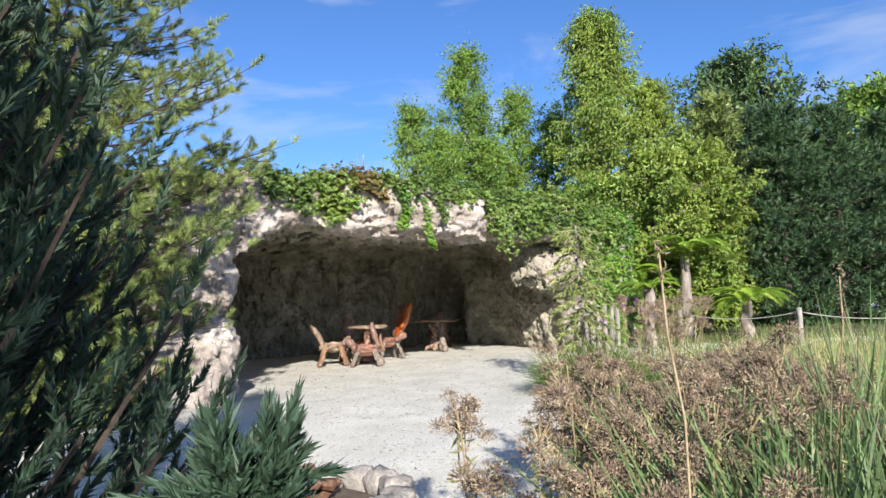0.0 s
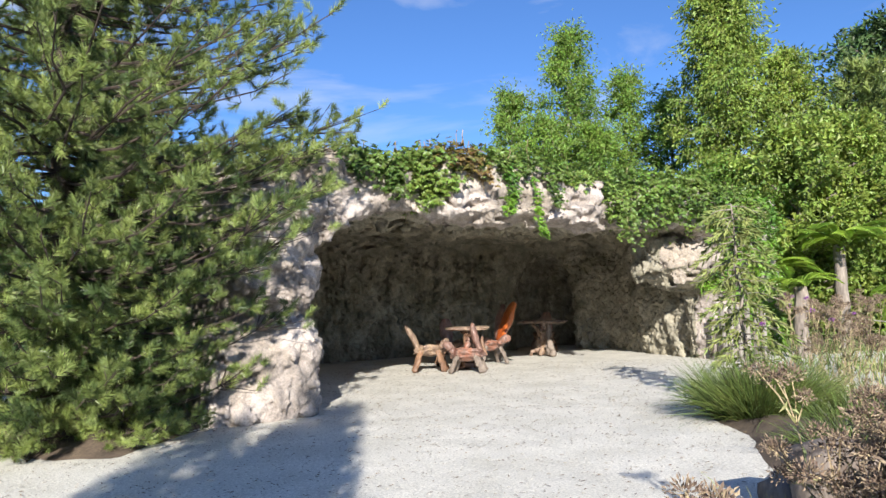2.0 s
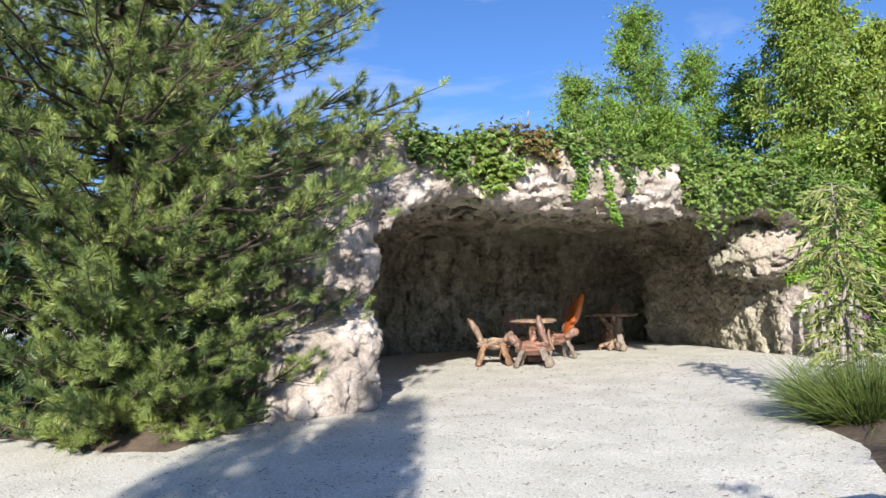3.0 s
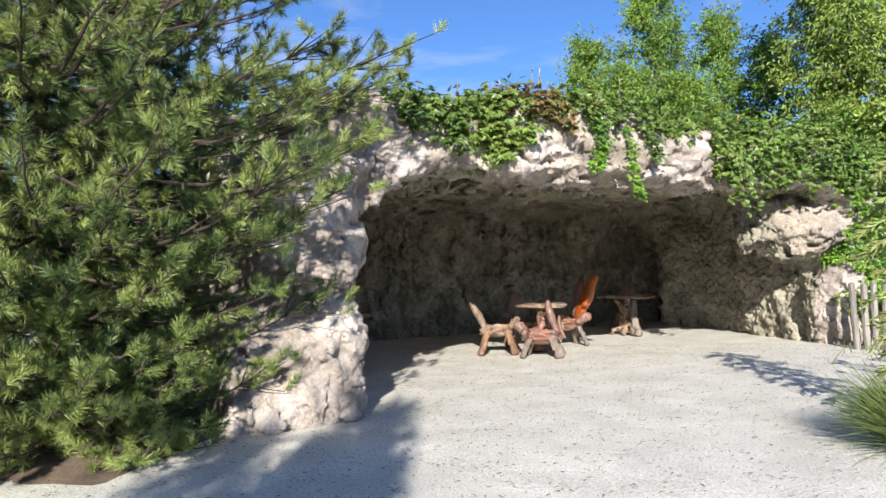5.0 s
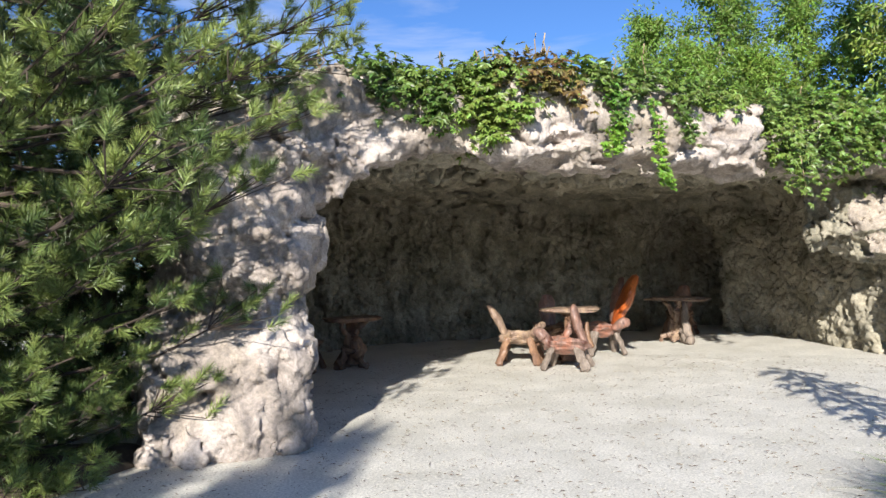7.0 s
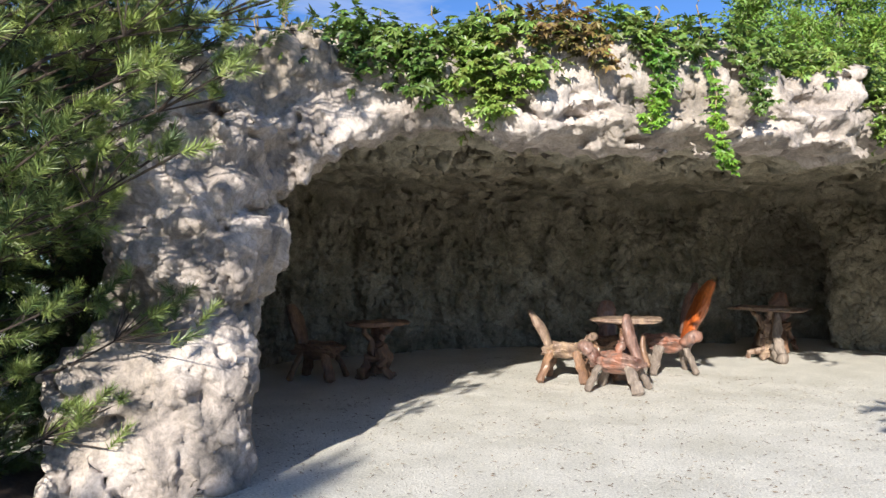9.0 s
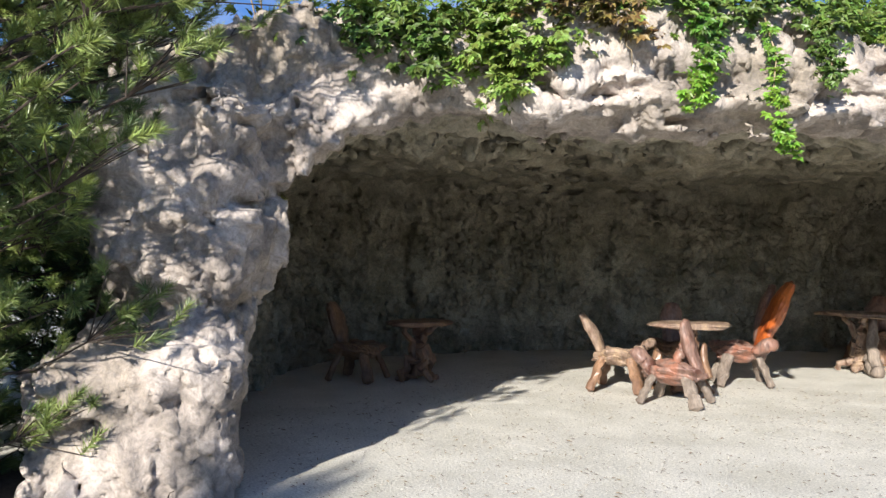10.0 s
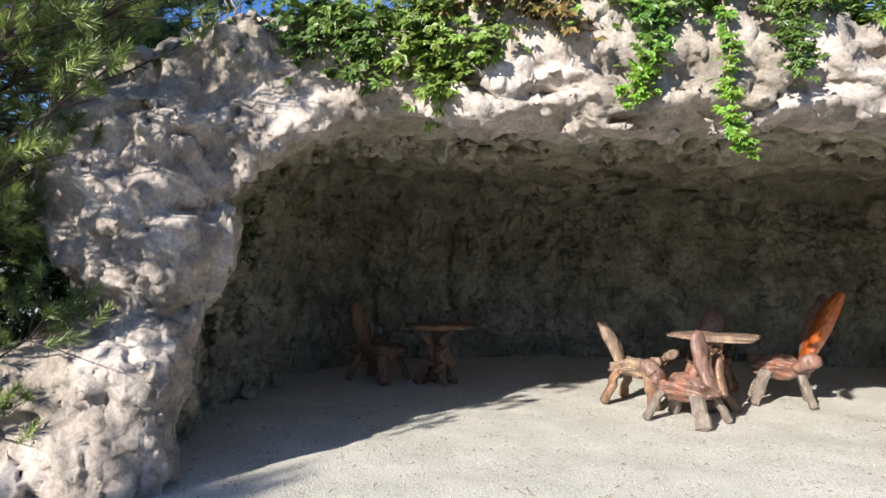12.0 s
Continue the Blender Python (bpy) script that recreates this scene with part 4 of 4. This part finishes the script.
root_chair((-2.62, 14.5), 12, "tan weathered root-wood chair with a narrow rounded slab back", [((-0.2, 0.02, 0.34), (-0.46, 0.0, 0.86), 0.105, WOOD_TAN)],
           0.43, WOOD_TAN, WOOD, [((0.2, -0.2, 0.42), (0.32, -0.16, 0.5), 0.06), ((0.2, 0.2, 0.42), (0.34, 0.16, 0.54), 0.07)], 1, (0.30, 0.22))
root_chair((-1.82, 14.16), 184, "red-brown root-wood chair with a leaning plank back and horn-like arm", [((-0.27, 0.0, 0.30), (-0.10, 0.02, 0.86), 0.12, WOOD_RED), ((-0.33, -0.08, 0.28), (-0.26, -0.12, 0.62), 0.07, WOOD)],
           0.36, WOOD_RED, WOOD_GREY, [((0.22, 0.1, 0.34), (0.40, 0.08, 0.52), 0.085), ((0.05, -0.2, 0.38), (0.0, -0.24, 0.58), 0.055)], 4)
# the left prong's red-brown stands for its shadow beside the sunlit orange one
root_chair((-1.66, 15.8), 210, "varnished orange root-wood chair with a high forked back, one prong shade-darkened", [((-0.2, 0.03, 0.38), (-0.56, 0.06, 1.22), 0.165, WOOD_ORANGE), ((-0.24, -0.1, 0.5), (-0.44, -0.24, 1.18), 0.135, WOOD_RED)],
           0.43, WOOD_RED, WOOD_GREY, [((-0.12, 0.22, 0.42), (-0.30, 0.36, 0.50), 0.085), ((0.1, -0.22, 0.42), (0.30, -0.3, 0.44), 0.06)], 7)
root_chair((-2.5, 15.75), 290, "dark root-wood chair in the shade behind the table", [((-0.2, 0.0, 0.36), (-0.36, 0.0, 0.92), 0.13, WOOD_RED)], 0.43, WOOD, WOOD, (), 11)
root_chair((-0.75, 19.0), 260, "dark root-wood chair in the shade behind a table", [((-0.2, 0.0, 0.36), (-0.36, 0.0, 0.95), 0.14, WOOD_RED)], 0.42, WOOD, WOOD, (), 13)
root_chair((-5.5, 13.0), 20, "dark root-wood chair in the deep shade", [((-0.2, 0.0, 0.36), (-0.38, 0.0, 0.96), 0.14, WOOD)], 0.42, WOOD, WOOD, (), 17)


def root_table(at, turn, label, length, width, height, seed, mat, roots=6, splay=0.3, root_mat=WOOD, pole=0.09, flare=None):
    table = thing("root_wood_table", label, "table", (at[0], at[1], 0.0), "root-wood tables")
    table.rotation_euler = (0, 0, radians(turn))
    v, f = lump((0, 0, height - 0.035), (length / 2, width / 2, 0.04), 0.16, seed, 2.0, 20, 0, 0.62)
    v[:, 2] += 0.012 * grain3(v * 6, seed)
    part("tabletop", build("tabletop", v, f, mat, True), table)
    part("stem", build("stem", *tube(bent((0, 0, 0.06), (0.02, 0.02, height - 0.06), 0, 8, 0.03), pole * (1.25 - 0.5 * np.sin(np.linspace(0, 3.1, 8))), 12, 0.35, seed), root_mat, False), table)
    for k in range(roots):
        a = k * 2 * np.pi / roots + rng.normal() * 0.25
        e = np.array([splay * math.cos(a), splay * math.sin(a), 0.03]) * np.array([rng.uniform(0.8, 1.2), rng.uniform(0.8, 1.2), 1])
        s = np.array([0.05 * math.cos(a), 0.05 * math.sin(a), height * rng.uniform(0.35, 0.85)])
        part("root", build("root", *tube(bent(s, e, -0.10, 9, 0.055), np.linspace(0.075, 0.03, 9), 8, 0.35, seed + k), root_mat, False), table)
        if flare and k < 3:
            e3 = np.array([flare[0] * (1 + 0.5 * k), flare[1] * (1 + 0.4 * k), 0.04])
            part("root", build("root", *tube(bent((0.16, -0.04, height - 0.08), e3, -0.12, 9, 0.02), np.linspace(0.05, 0.075, 9), 10, 0.3, seed + 20 + k), WOOD_GREY, True), table, "bleached flaring root")
        if k % 2:
            e2 = np.array([splay * 0.9 * math.cos(a + 0.5), splay * 0.7 * math.sin(a + 0.5), height - 0.06])
            part("root", build("root", *tube(bent(s, e2, 0.03, 7, 0.03), np.linspace(0.06, 0.035, 7), 8, 0.35, seed + 9 + k), root_mat, False), table)
    return table


root_table((-1.95, 14.85), 38, "red-brown root-wood table with a thick slab top", 0.86, 0.52, 0.80, 2, WOOD_TAN, 5, 0.22)
root_table((-0.7, 17.9), -20, "root-wood table with a thin top on bleached tangled roots", 1.12, 0.5, 0.80, 5, WOOD_TAN, 7, 0.30, WOOD_TAN, 0.08, (0.2, -0.22))
root_table((-4.9, 13.5), 60, "dark root-wood table in the deep shade", 0.8, 0.55, 0.75, 8, WOOD, 6, 0.28)

# ---- fire pit, stump and logs ----
pit = thing("fire_pit", "low round fire pit ringed with grey stones", "fire pit", (-0.5, 4.68, float(ground_height(-0.5, 4.68))))
for k in range(17):
    a = 2 * np.pi * k / 17
    part("stone", build("stone", *lump((0.62 * math.cos(a), 0.62 * math.sin(a), 0.06), (0.12 + 0.02 * rng.uniform(), 0.115, 0.085 + 0.02 * rng.uniform()), 0.25, k, 2.4, 8, a + 1.57, 0.7), STONE, True), pit)
v, f = lump((0, 0, 0.0), (0.56, 0.56, 0.05), 0.1, 3, 3, 10)
part("ash_bed", build("ash_bed", v, f, SOIL, True), pit, "charred soil inside the ring")
for k in range(11):
    a, r = rng.uniform(0, np.pi), rng.uniform(0, 0.28)
    c = np.array([-0.55 + r * math.cos(k * 2.1), 4.72 + r * math.sin(k * 2.1), float(ground_height(-0.5, 4.7)) + 0.09 + 0.045 * (k // 3)])
    d = np.array([math.cos(a), math.sin(a), rng.uniform(-0.1, 0.25)]) * rng.uniform(0.14, 0.26)
    tagged(new("firewood", build("firewood", *tube(bent(c - d, c + d, 0, 5, 0.01), np.full(5, rng.uniform(0.035, 0.06)), 6, 0.35, k, 0.7), WOOD_GREY if k % 3 else WOOD, False)), "split piece of weathered firewood in the fire pit", "firewood", "firewood pieces")


def log(a, b, r, label, mat=WOOD_GREY, name="log"):
    return tagged(new(name, build(name, *tube(bent(a, b, 0, 8, 0.01), np.full(8, r), 12, 0.22, int(10 * a[0])), mat, True)), label, "log")


log((1.62, 5.93, -0.15), (1.64, 5.95, 0.34), 0.25, "grey weathered tree stump at the bed's edge", WOOD_GREY, "tree_stump")
log((1.42, 6.45, -0.02), (1.75, 6.9, 0.0), 0.10, "grey split log edging the flower bed")
log((1.35, 5.0, -0.03), (1.5, 5.6, -0.02), 0.09, "weathered log edging the flower bed", WOOD)

# ---- fence and rope ----
fence = thing("post_fence", "low fence of upright silvered wooden posts", "fence", (2.82, 15.32, 0))
for k in range(6):
    lean = rng.normal() * 0.02
    part("post", build("post", *tube(bent((0.125 * k, -0.03 * k, -0.05), (0.125 * k + lean, -0.03 * k, 1.0 + rng.normal() * 0.015), 0, 6, 0.004), np.full(6, 0.056), 8, 0.08, k, 0.8), FENCE, False), fence)
for k, (x, y) in enumerate(((4.9, 15.6), (6.4, 13.2)  , (8.2, 11.6))):
    tagged(new("rope_post", build("rope_post", *tube(bent((x, y, -0.1), (x, y, 0.85), 0, 6, 0.006), np.full(6, 0.05), 10, 0.12, k), FENCE, True)), "round wooden post carrying a rope", "post", "rope posts")
for a, b in (((4.9, 15.6, 0.78), (6.4, 13.2, 0.78)), ((6.4, 13.2, 0.78), (8.2, 11.6, 0.78))):
    tagged(new("rope", build("rope", *tube(bent(a, b, -0.14, 14), np.full(14, 0.010), 6), ROPE, True)), "pale rope slung between wooden posts", "rope")


# ---- plants beside the path ----
def tree_fern(at, trunk, frond, count, label, lift=0.5, hang=0.9):
    plant = thing("tree_fern", label, "fern", (at[0], at[1], -0.03))
    part("trunk", build("trunk", *tube(bent((0, 0, 0), (0.04, 0, trunk), 0, 8, 0.015), np.linspace(0.15, 0.12, 8), 10, 0.3, 4), GREY_BARK, True), plant)
    for k in range(count):
        a = 2 * np.pi * k / count + rng.normal() * 0.15
        L = frond * rng.uniform(0.8, 1.1)
        t = np.linspace(0, 1, 12)[:, None]
        d = np.array([math.cos(a), math.sin(a), 0])
        p = np.array([0.04, 0, trunk]) + d * L * t + np.array([0, 0, 1.0]) * L * (lift * rng.uniform(0.6, 1.2) * t * 2 - hang * t * t)
        s = np.array([-math.sin(a), math.cos(a), 0])
        q = np.repeat(np.stack([np.interp(np.linspace(0.8, 10.9, 34), range(12), p[:, c]) for c in range(3)], -1), 2, 0)
        g = np.tile([[1.0], [-1.0]], (34, 1))
        l = 0.26 * L * np.sin(np.linspace(0.25, 2.95, 34)).repeat(2)
        v, f = leaves(q, s * g + d * 0.45 + np.array([0, 0, -0.12]), np.tile((0, 0, 1.0), (68, 1)), l, 0.05 * L)
        st = tube(p, np.linspace(0.012, 0.003, 12), 4)
        part("frond", build("frond", *joined([st, (v, f)]), FERN), plant)
    return plant


tree_fern((5.75, 18.1), 2.25, 1.25, 15, "bright green tree fern with an arching crown")
tree_fern((4.3, 15.9), 1.35, 0.75, 11, "small bright tree fern beside the path")
tree_fern((4.3, 18.2), 1.7, 1.15, 13, "bright green tree fern in front of shrubs")
tree_fern((6.9, 17.2), 1.0, 1.2, 15, "low bright green fern with long hanging fronds", 0.45, 1.0)


def sapling(at, height, label):
    tree = thing("conifer_sapling", label, "tree", (at[0], at[1], -0.02))
    stem = bent((0, 0, 0), (-0.06, 0.03, height), 0, 10, 0.02)
    part("trunk", build("trunk", *tube(stem, np.linspace(0.032, 0.008, 10), 8, 0.12), GREY_BARK, True), tree)
    wood, b, w = [], [], []
    for k in range(70):
        z = height * (0.12 + 0.88 * k / 69)
        a, r = k * 2.399, 0.56 * (1.12 - 0.55 * z / height) * rng.uniform(0.6, 1.1)
        s = np.array([np.interp(z, stem[:, 2], stem[:, 0]), np.interp(z, stem[:, 2], stem[:, 1]), z])
        p = bent(s, s + np.array([r * math.cos(a), r * math.sin(a), -0.20 * r - 0.05]), 0.10 * r, 6, 0.01)
        wood.append(tube(p, np.linspace(0.008, 0.003, 6), 4))
        n = 30
        t = rng.uniform(0.8, 5, n)
        b.append(np.stack([np.interp(t, range(6), p[:, c]) for c in range(3)], -1))
        w.append(np.array([math.cos(a), math.sin(a), -0.7]) + rng.normal(size=(n, 3)) * 0.5)
    part("branchwork", build("branchwork", *joined(wood), GREY_BARK), tree)
    b, w = np.concatenate(b), np.concatenate(w)
    part("crown", build("crown", *leaves(b, w, rng.normal(size=b.shape), 0.12 * rng.uniform(0.7, 1.3, len(b)), 0.022), DRY_SPRAY), tree, "drooping yellowed sprays")


sapling((2.08, 10.0), 2.25, "thin yellowing conifer sapling with drooping sprays")


def tussock(at, radius, height, count, label, mat, width=0.009, name="grass_tussock", droop=0.75, z=None):
    plant = thing(name, label, "grass", (at[0], at[1], float(ground_height(*at)) - 0.02 if z is None else z))
    a, r = rng.uniform(0, 2 * np.pi, count), radius * rng.uniform(0, 1, count) ** 0.5
    b = np.stack([r * np.cos(a) * 0.7, r * np.sin(a) * 0.7, np.zeros(count)], -1)
    w = np.stack([np.cos(a) * r / radius * 0.9, np.sin(a) * r / radius * 0.9, np.ones(count)], -1) + rng.normal(size=(count, 3)) * 0.22
    part("foliage", build("foliage", *blades(b, w, height * rng.uniform(0.7, 1.25, count), width, droop * rng.uniform(0.2, 1, count), 5), mat), plant)
    return plant


tussock((1.95, 9.15), 0.5, 0.74, 3800, "dense tussock of arching dark green sedge", SEDGE, droop=0.5)
tussock((2.35, 9.75), 0.5, 0.5, 1500, "tussock of yellow-green sedge round a sapling", SEDGE)
tussock((2.75, 10.6), 0.5, 0.5, 900, "low yellow-green grass tussock", PALE_GRASS)


def head_meshes(mat, reach, size):
    made = []
    for k in range(6):
        m = 150
        d = unit(rng.normal(size=(m, 3)))
        b = d * reach * rng.uniform(0.3, 2.2, (m, 1)) * np.array([1.5, 1.5, 1.0])
        made.append(build("seed_head", *leaves(b, d + np.array([0, 0, 0.35]), rng.normal(size=(m, 3)), size * rng.uniform(0.6, 1.3, m), size * 0.45), mat))
    return made


HEADS, FLOWERS = head_meshes(SEED, 0.0125, 0.0125), head_meshes(PURPLE, 0.008, 0.012)


def dry_weed(at, height, stems, label, spread=0.22, flowers=False):
    """Upright dead stems with withered leaves and clustered brown seed heads."""
    plant = thing("dry_weed", label, "weed", (at[0], at[1], float(ground_height(*at)) - 0.02), "dry weeds")
    lb, lw = [], []
    for k in range(stems):
        b = np.array([rng.normal() * spread * 0.6, rng.normal() * spread * 0.6, 0])
        h = height * rng.uniform(0.72, 1.08)
        e = b + np.array([rng.normal() * spread * 0.7, rng.normal() * spread * 0.7, h])
        p = bent(b, e, 0, 6, 0.02)
        wood = [tube(p, np.linspace(0.006, 0.003, 6), 4)]
        n = 20
        t = rng.uniform(0.5, 4.6, n)
        lb.append(np.stack([np.interp(t, range(6), p[:, c]) for c in range(3)], -1))
        lw.append(rng.normal(size=(n, 3)) + np.array([0, 0, -0.35]))
        tips = [e + np.array([rng.normal() * 0.055, rng.normal() * 0.055, rng.uniform(-0.14, 0.04)]) for i in range(rng.integers(3, 6))]
        wood += [tube(np.stack([p[4], 0.5 * (p[4] + c) + 0.01, c]), [0.0035, 0.003, 0.0025], 3) for c in tips]
        stem = part("stem", build("stem", *joined(wood), STRAW), plant)
        for i, c in enumerate(tips):
            bloom = flowers and i == 0
            head = part("flower" if bloom else "seed_head", (FLOWERS if bloom else HEADS)[(k + i) % 6], stem, "small purple flower" if bloom else "")
            head.location, head.rotation_euler = c, (0, 0, k + 1.7 * i)
            head.scale = (1.2 + 0.45 * math.sin(3 * k + i),) * 3
    lb, lw = np.concatenate(lb), np.concatenate(lw)
    part("foliage", build("foliage", *leaves(lb, lw, rng.normal(size=lb.shape), 0.065 * rng.uniform(0.6, 1.4, len(lb)), 0.016, 0.4), DRY_LEAF), plant, "withered curled leaves")
    return plant


WEED = "dead weed with brown seed heads on dry stems"
for x, y, h, n in ((0.74, 3.55, 0.86, 3), (0.90, 3.15, 0.92, 4), (0.98, 4.0, 0.84, 4), (1.32, 4.2, 0.9, 6), (1.15, 3.4, 0.9, 5)):
    dry_weed((x, y), h, n, WEED, 0.12)
k = 0
while k < 42:
    x, y = rng.uniform(1.25, 3.6), rng.uniform(2.3, 8.6)
    if x > 1.75 and y < 3.7 and rng.uniform() < 0.75:
        continue
    if y > 5.2 and x < 2.1 + 0.2 * (y - 5) or x < 0.7 * (y - 3.0) * 0.35 + 0.7:
        continue
    dry_weed((x, y), rng.uniform(0.75, 1.05) * (1.0 if y < 6 else 0.8) * (1.0 if x < 2.4 else 0.78), 7, WEED, 0.26)
    k += 1
for x, y, h in ((2.9, 11.2, 1.25), (3.2, 11.7, 1.1), (3.5, 10.9, 1.05), (3.1, 10.2, 0.9), (3.9, 12.2, 1.1)):
    dry_weed((x, y), h, 9, "tall fading weed with a few purple flowers", 0.28, x < 3.0)
for x, y in ((2.6, 8.6), (3.1, 9.1), (2.3, 7.4), (3.4, 8.0)):
    tussock((x, y), 0.5, 0.55, 900, "tussock of green grass among dead weeds", SEDGE)

for x, y, h, n in ((1.75, 2.9, 1.05, 60), (2.05, 3.3, 1.15, 80), (1.55, 2.5, 0.9, 40), (2.5, 3.9, 1.2, 90), (2.3, 2.9, 1.1, 70), (3.1, 4.8, 1.2, 90), (1.45, 3.2, 0.75, 24), (1.6, 2.15, 0.85, 40), (1.85, 2.45, 0.95, 50), (1.7, 2.6, 1.0, 40), (2.0, 2.2, 0.95, 60), (2.3, 2.5, 1.0, 60), (2.7, 3.2, 1.1, 70)):
    tussock((x, y), 0.35, 1.12 * h, 2 * n, "clump of broad green reed blades", REED, 0.02, "reed_clump", 0.3)


def reed_stalk(a, b, label):
    stalk = thing("reed_stalk", label, "reed", a)
    d = np.array(b) - np.array(a)
    part("stem", build("stem", *tube(bent((0, 0, 0), d, 0, 8, 0.01), np.linspace(0.0045, 0.003, 8), 6), STRAW, True), stalk)
    m = 34
    bb = d + rng.normal(size=(m, 3)) * np.array([0.01, 0.01, 0.035])
    part("plume", build("plume", *leaves(bb, rng.normal(size=(m, 3)) + np.array([0.2, 0, 0.2]), rng.normal(size=(m, 3)), 0.024, 0.005), SEED), stalk, "withered brown tip")


reed_stalk((1.34, 2.25, -0.17), (1.21, 2.08, 1.3), "tall orange-brown dead reed stalk with a withered tip")
reed_stalk((2.2, 3.4, -0.17), (2.35, 3.5, 1.25), "tall reddish dead reed stalk")
reed_stalk((2.7, 3.5, -0.17), (2.5, 3.8, 1.1), "leaning reddish dead reed stalk")


def meadow(name, label, spots, height, mat, width, per, wide):
    """One sheet of grass that nobody could count."""
    b = np.concatenate([np.stack([rng.normal(x, wide, per), rng.normal(y, wide, per), np.zeros(per)], -1) for x, y in spots])
    b[:, 2] = ground_height(b[:, 0], b[:, 1]) - 0.02
    w = rng.normal(size=b.shape) * 0.22 + np.array([0, 0, 1.0])
    tagged(new(name, build(name, *blades(b, w, height * rng.uniform(0.5, 1.2, len(b)), width, 0.35, 3), mat)), label, "grass", kind="stuff")


meadow("pale_meadow_grass", "tall pale sunlit meadow grass", [(x, y) for x in (5.2, 6.6, 8.0, 9.4) for y in (7.5, 9.2, 10.8)], 0.85, PALE_GRASS, 0.012, 900, 0.6)
meadow("dark_meadow_grass", "rank green grass beneath the trees", [(x, y) for x in (4.6, 6.5, 8.6, 10.8, 13, 15) for y in (13.6, 17.5, 19.6)], 0.45, SEDGE, 0.016, 500, 0.8)
meadow("bed_grass", "dry grass between the dead weeds", [(x, y) for x in (1.9, 2.8, 3.8) for y in (3.0, 4.2, 5.2)], 0.42, DRY_LEAF, 0.009, 420, 0.42)


def sheet(name, label, x0, x1, y0, y1, mat, edge=0.35, rise=0.03, cell=0.2):
    """Soil laid over the gravel, with an uneven edge that dips into it."""
    xs, ys = np.arange(x0, x1 + 0.01, cell), np.arange(y0, y1 + 0.01, cell)
    X, Y = np.meshgrid(xs, ys, indexing="ij")
    d = np.minimum(np.minimum(X - x0, x1 - X), np.minimum(Y - y0, y1 - Y)) + edge * grain3(np.stack([X, Y, 0 * X], -1) * 0.9, 21)
    Z = ground_height(X, Y) + np.clip(d - edge * 0.6, -0.25, 0.5) * 0.3 - 0.03 + rise * grain3(np.stack([X, Y, 0 * X], -1) * 2.2, 22)
    i, j = np.meshgrid(np.arange(len(xs) - 1), np.arange(len(ys) - 1), indexing="ij")
    w = len(ys)
    F = np.stack([i * w + j, (i + 1) * w + j, (i + 1) * w + j + 1, i * w + j + 1], -1).reshape(-1, 4)
    tagged(new(name, build(name, np.stack([X, Y, Z], -1).reshape(-1, 3), F, mat, True)), label, "ground", kind="structure")


sheet("flower_bed_soil", "dry brown soil of the weedy bed", 1.15, 16.0, -1.5, 9.6, SOIL)
sheet("meadow_soil", "dry brown soil under the meadow", 4.4, 16.0, 9.2, 14.2, SOIL)
sheet("wood_soil", "needle-strewn brown soil under the trees", 4.4, 22.0, 17.0, 30.0, SOIL)
sheet("pine_soil", "needle-strewn brown soil under the pines", -14.0, -3.6, 7.1, 9.2, SOIL)

# ---- litter on the gravel ----
n = 9000
b = np.stack([rng.uniform(-4.5, 4, n), rng.uniform(3, 16, n), np.zeros(n)], -1)
b[:, 2] = ground_height(b[:, 0], b[:, 1]) + 0.012 + 0.007 * grain3(b * 1.1) - 0.012
w = rng.normal(size=b.shape) * np.array([1, 0.6, 0.04])
tagged(new("leaf_litter", build("leaf_litter", *leaves(b, w, np.tile((0, 0, 1.0), (n, 1)) + rng.normal(size=b.shape) * 0.3, rng.uniform(0.012, 0.06, n), rng.uniform(0.003, 0.011, n), 0.1), LITTER)), "scattered dry needles, twigs and leaves on gravel", "litter", kind="stuff")
n = 6000
b = np.stack([rng.uniform(-5, 3.5, n), rng.uniform(4, 15, n), np.zeros(n)], -1)
b[:, 2] = ground_height(b[:, 0], b[:, 1]) + 0.007 * grain3(b * 1.1) + 0.007 * grain3(b * 4.5, 4) - 0.013
s = rng.uniform(0.005, 0.011, (n, 1, 1))
octa = np.array([[1, 0, 0], [0, 1, 0], [-1, 0, 0], [0, -1, 0], [0.2, 0.1, 0.7]]) * s * rng.uniform(0.6, 1.3, (n, 5, 1))
tri = np.array([[0, 1, 4], [1, 2, 4], [2, 3, 4], [3, 0, 4]])
tagged(new("loose_pebbles", build("loose_pebbles", (b[:, None] + octa).reshape(-1, 3), (np.arange(n)[:, None, None] * 5 + tri).reshape(-1, 3), PEBBLE)), "loose pale pebbles strewn over the gravel", "pebbles", kind="stuff")
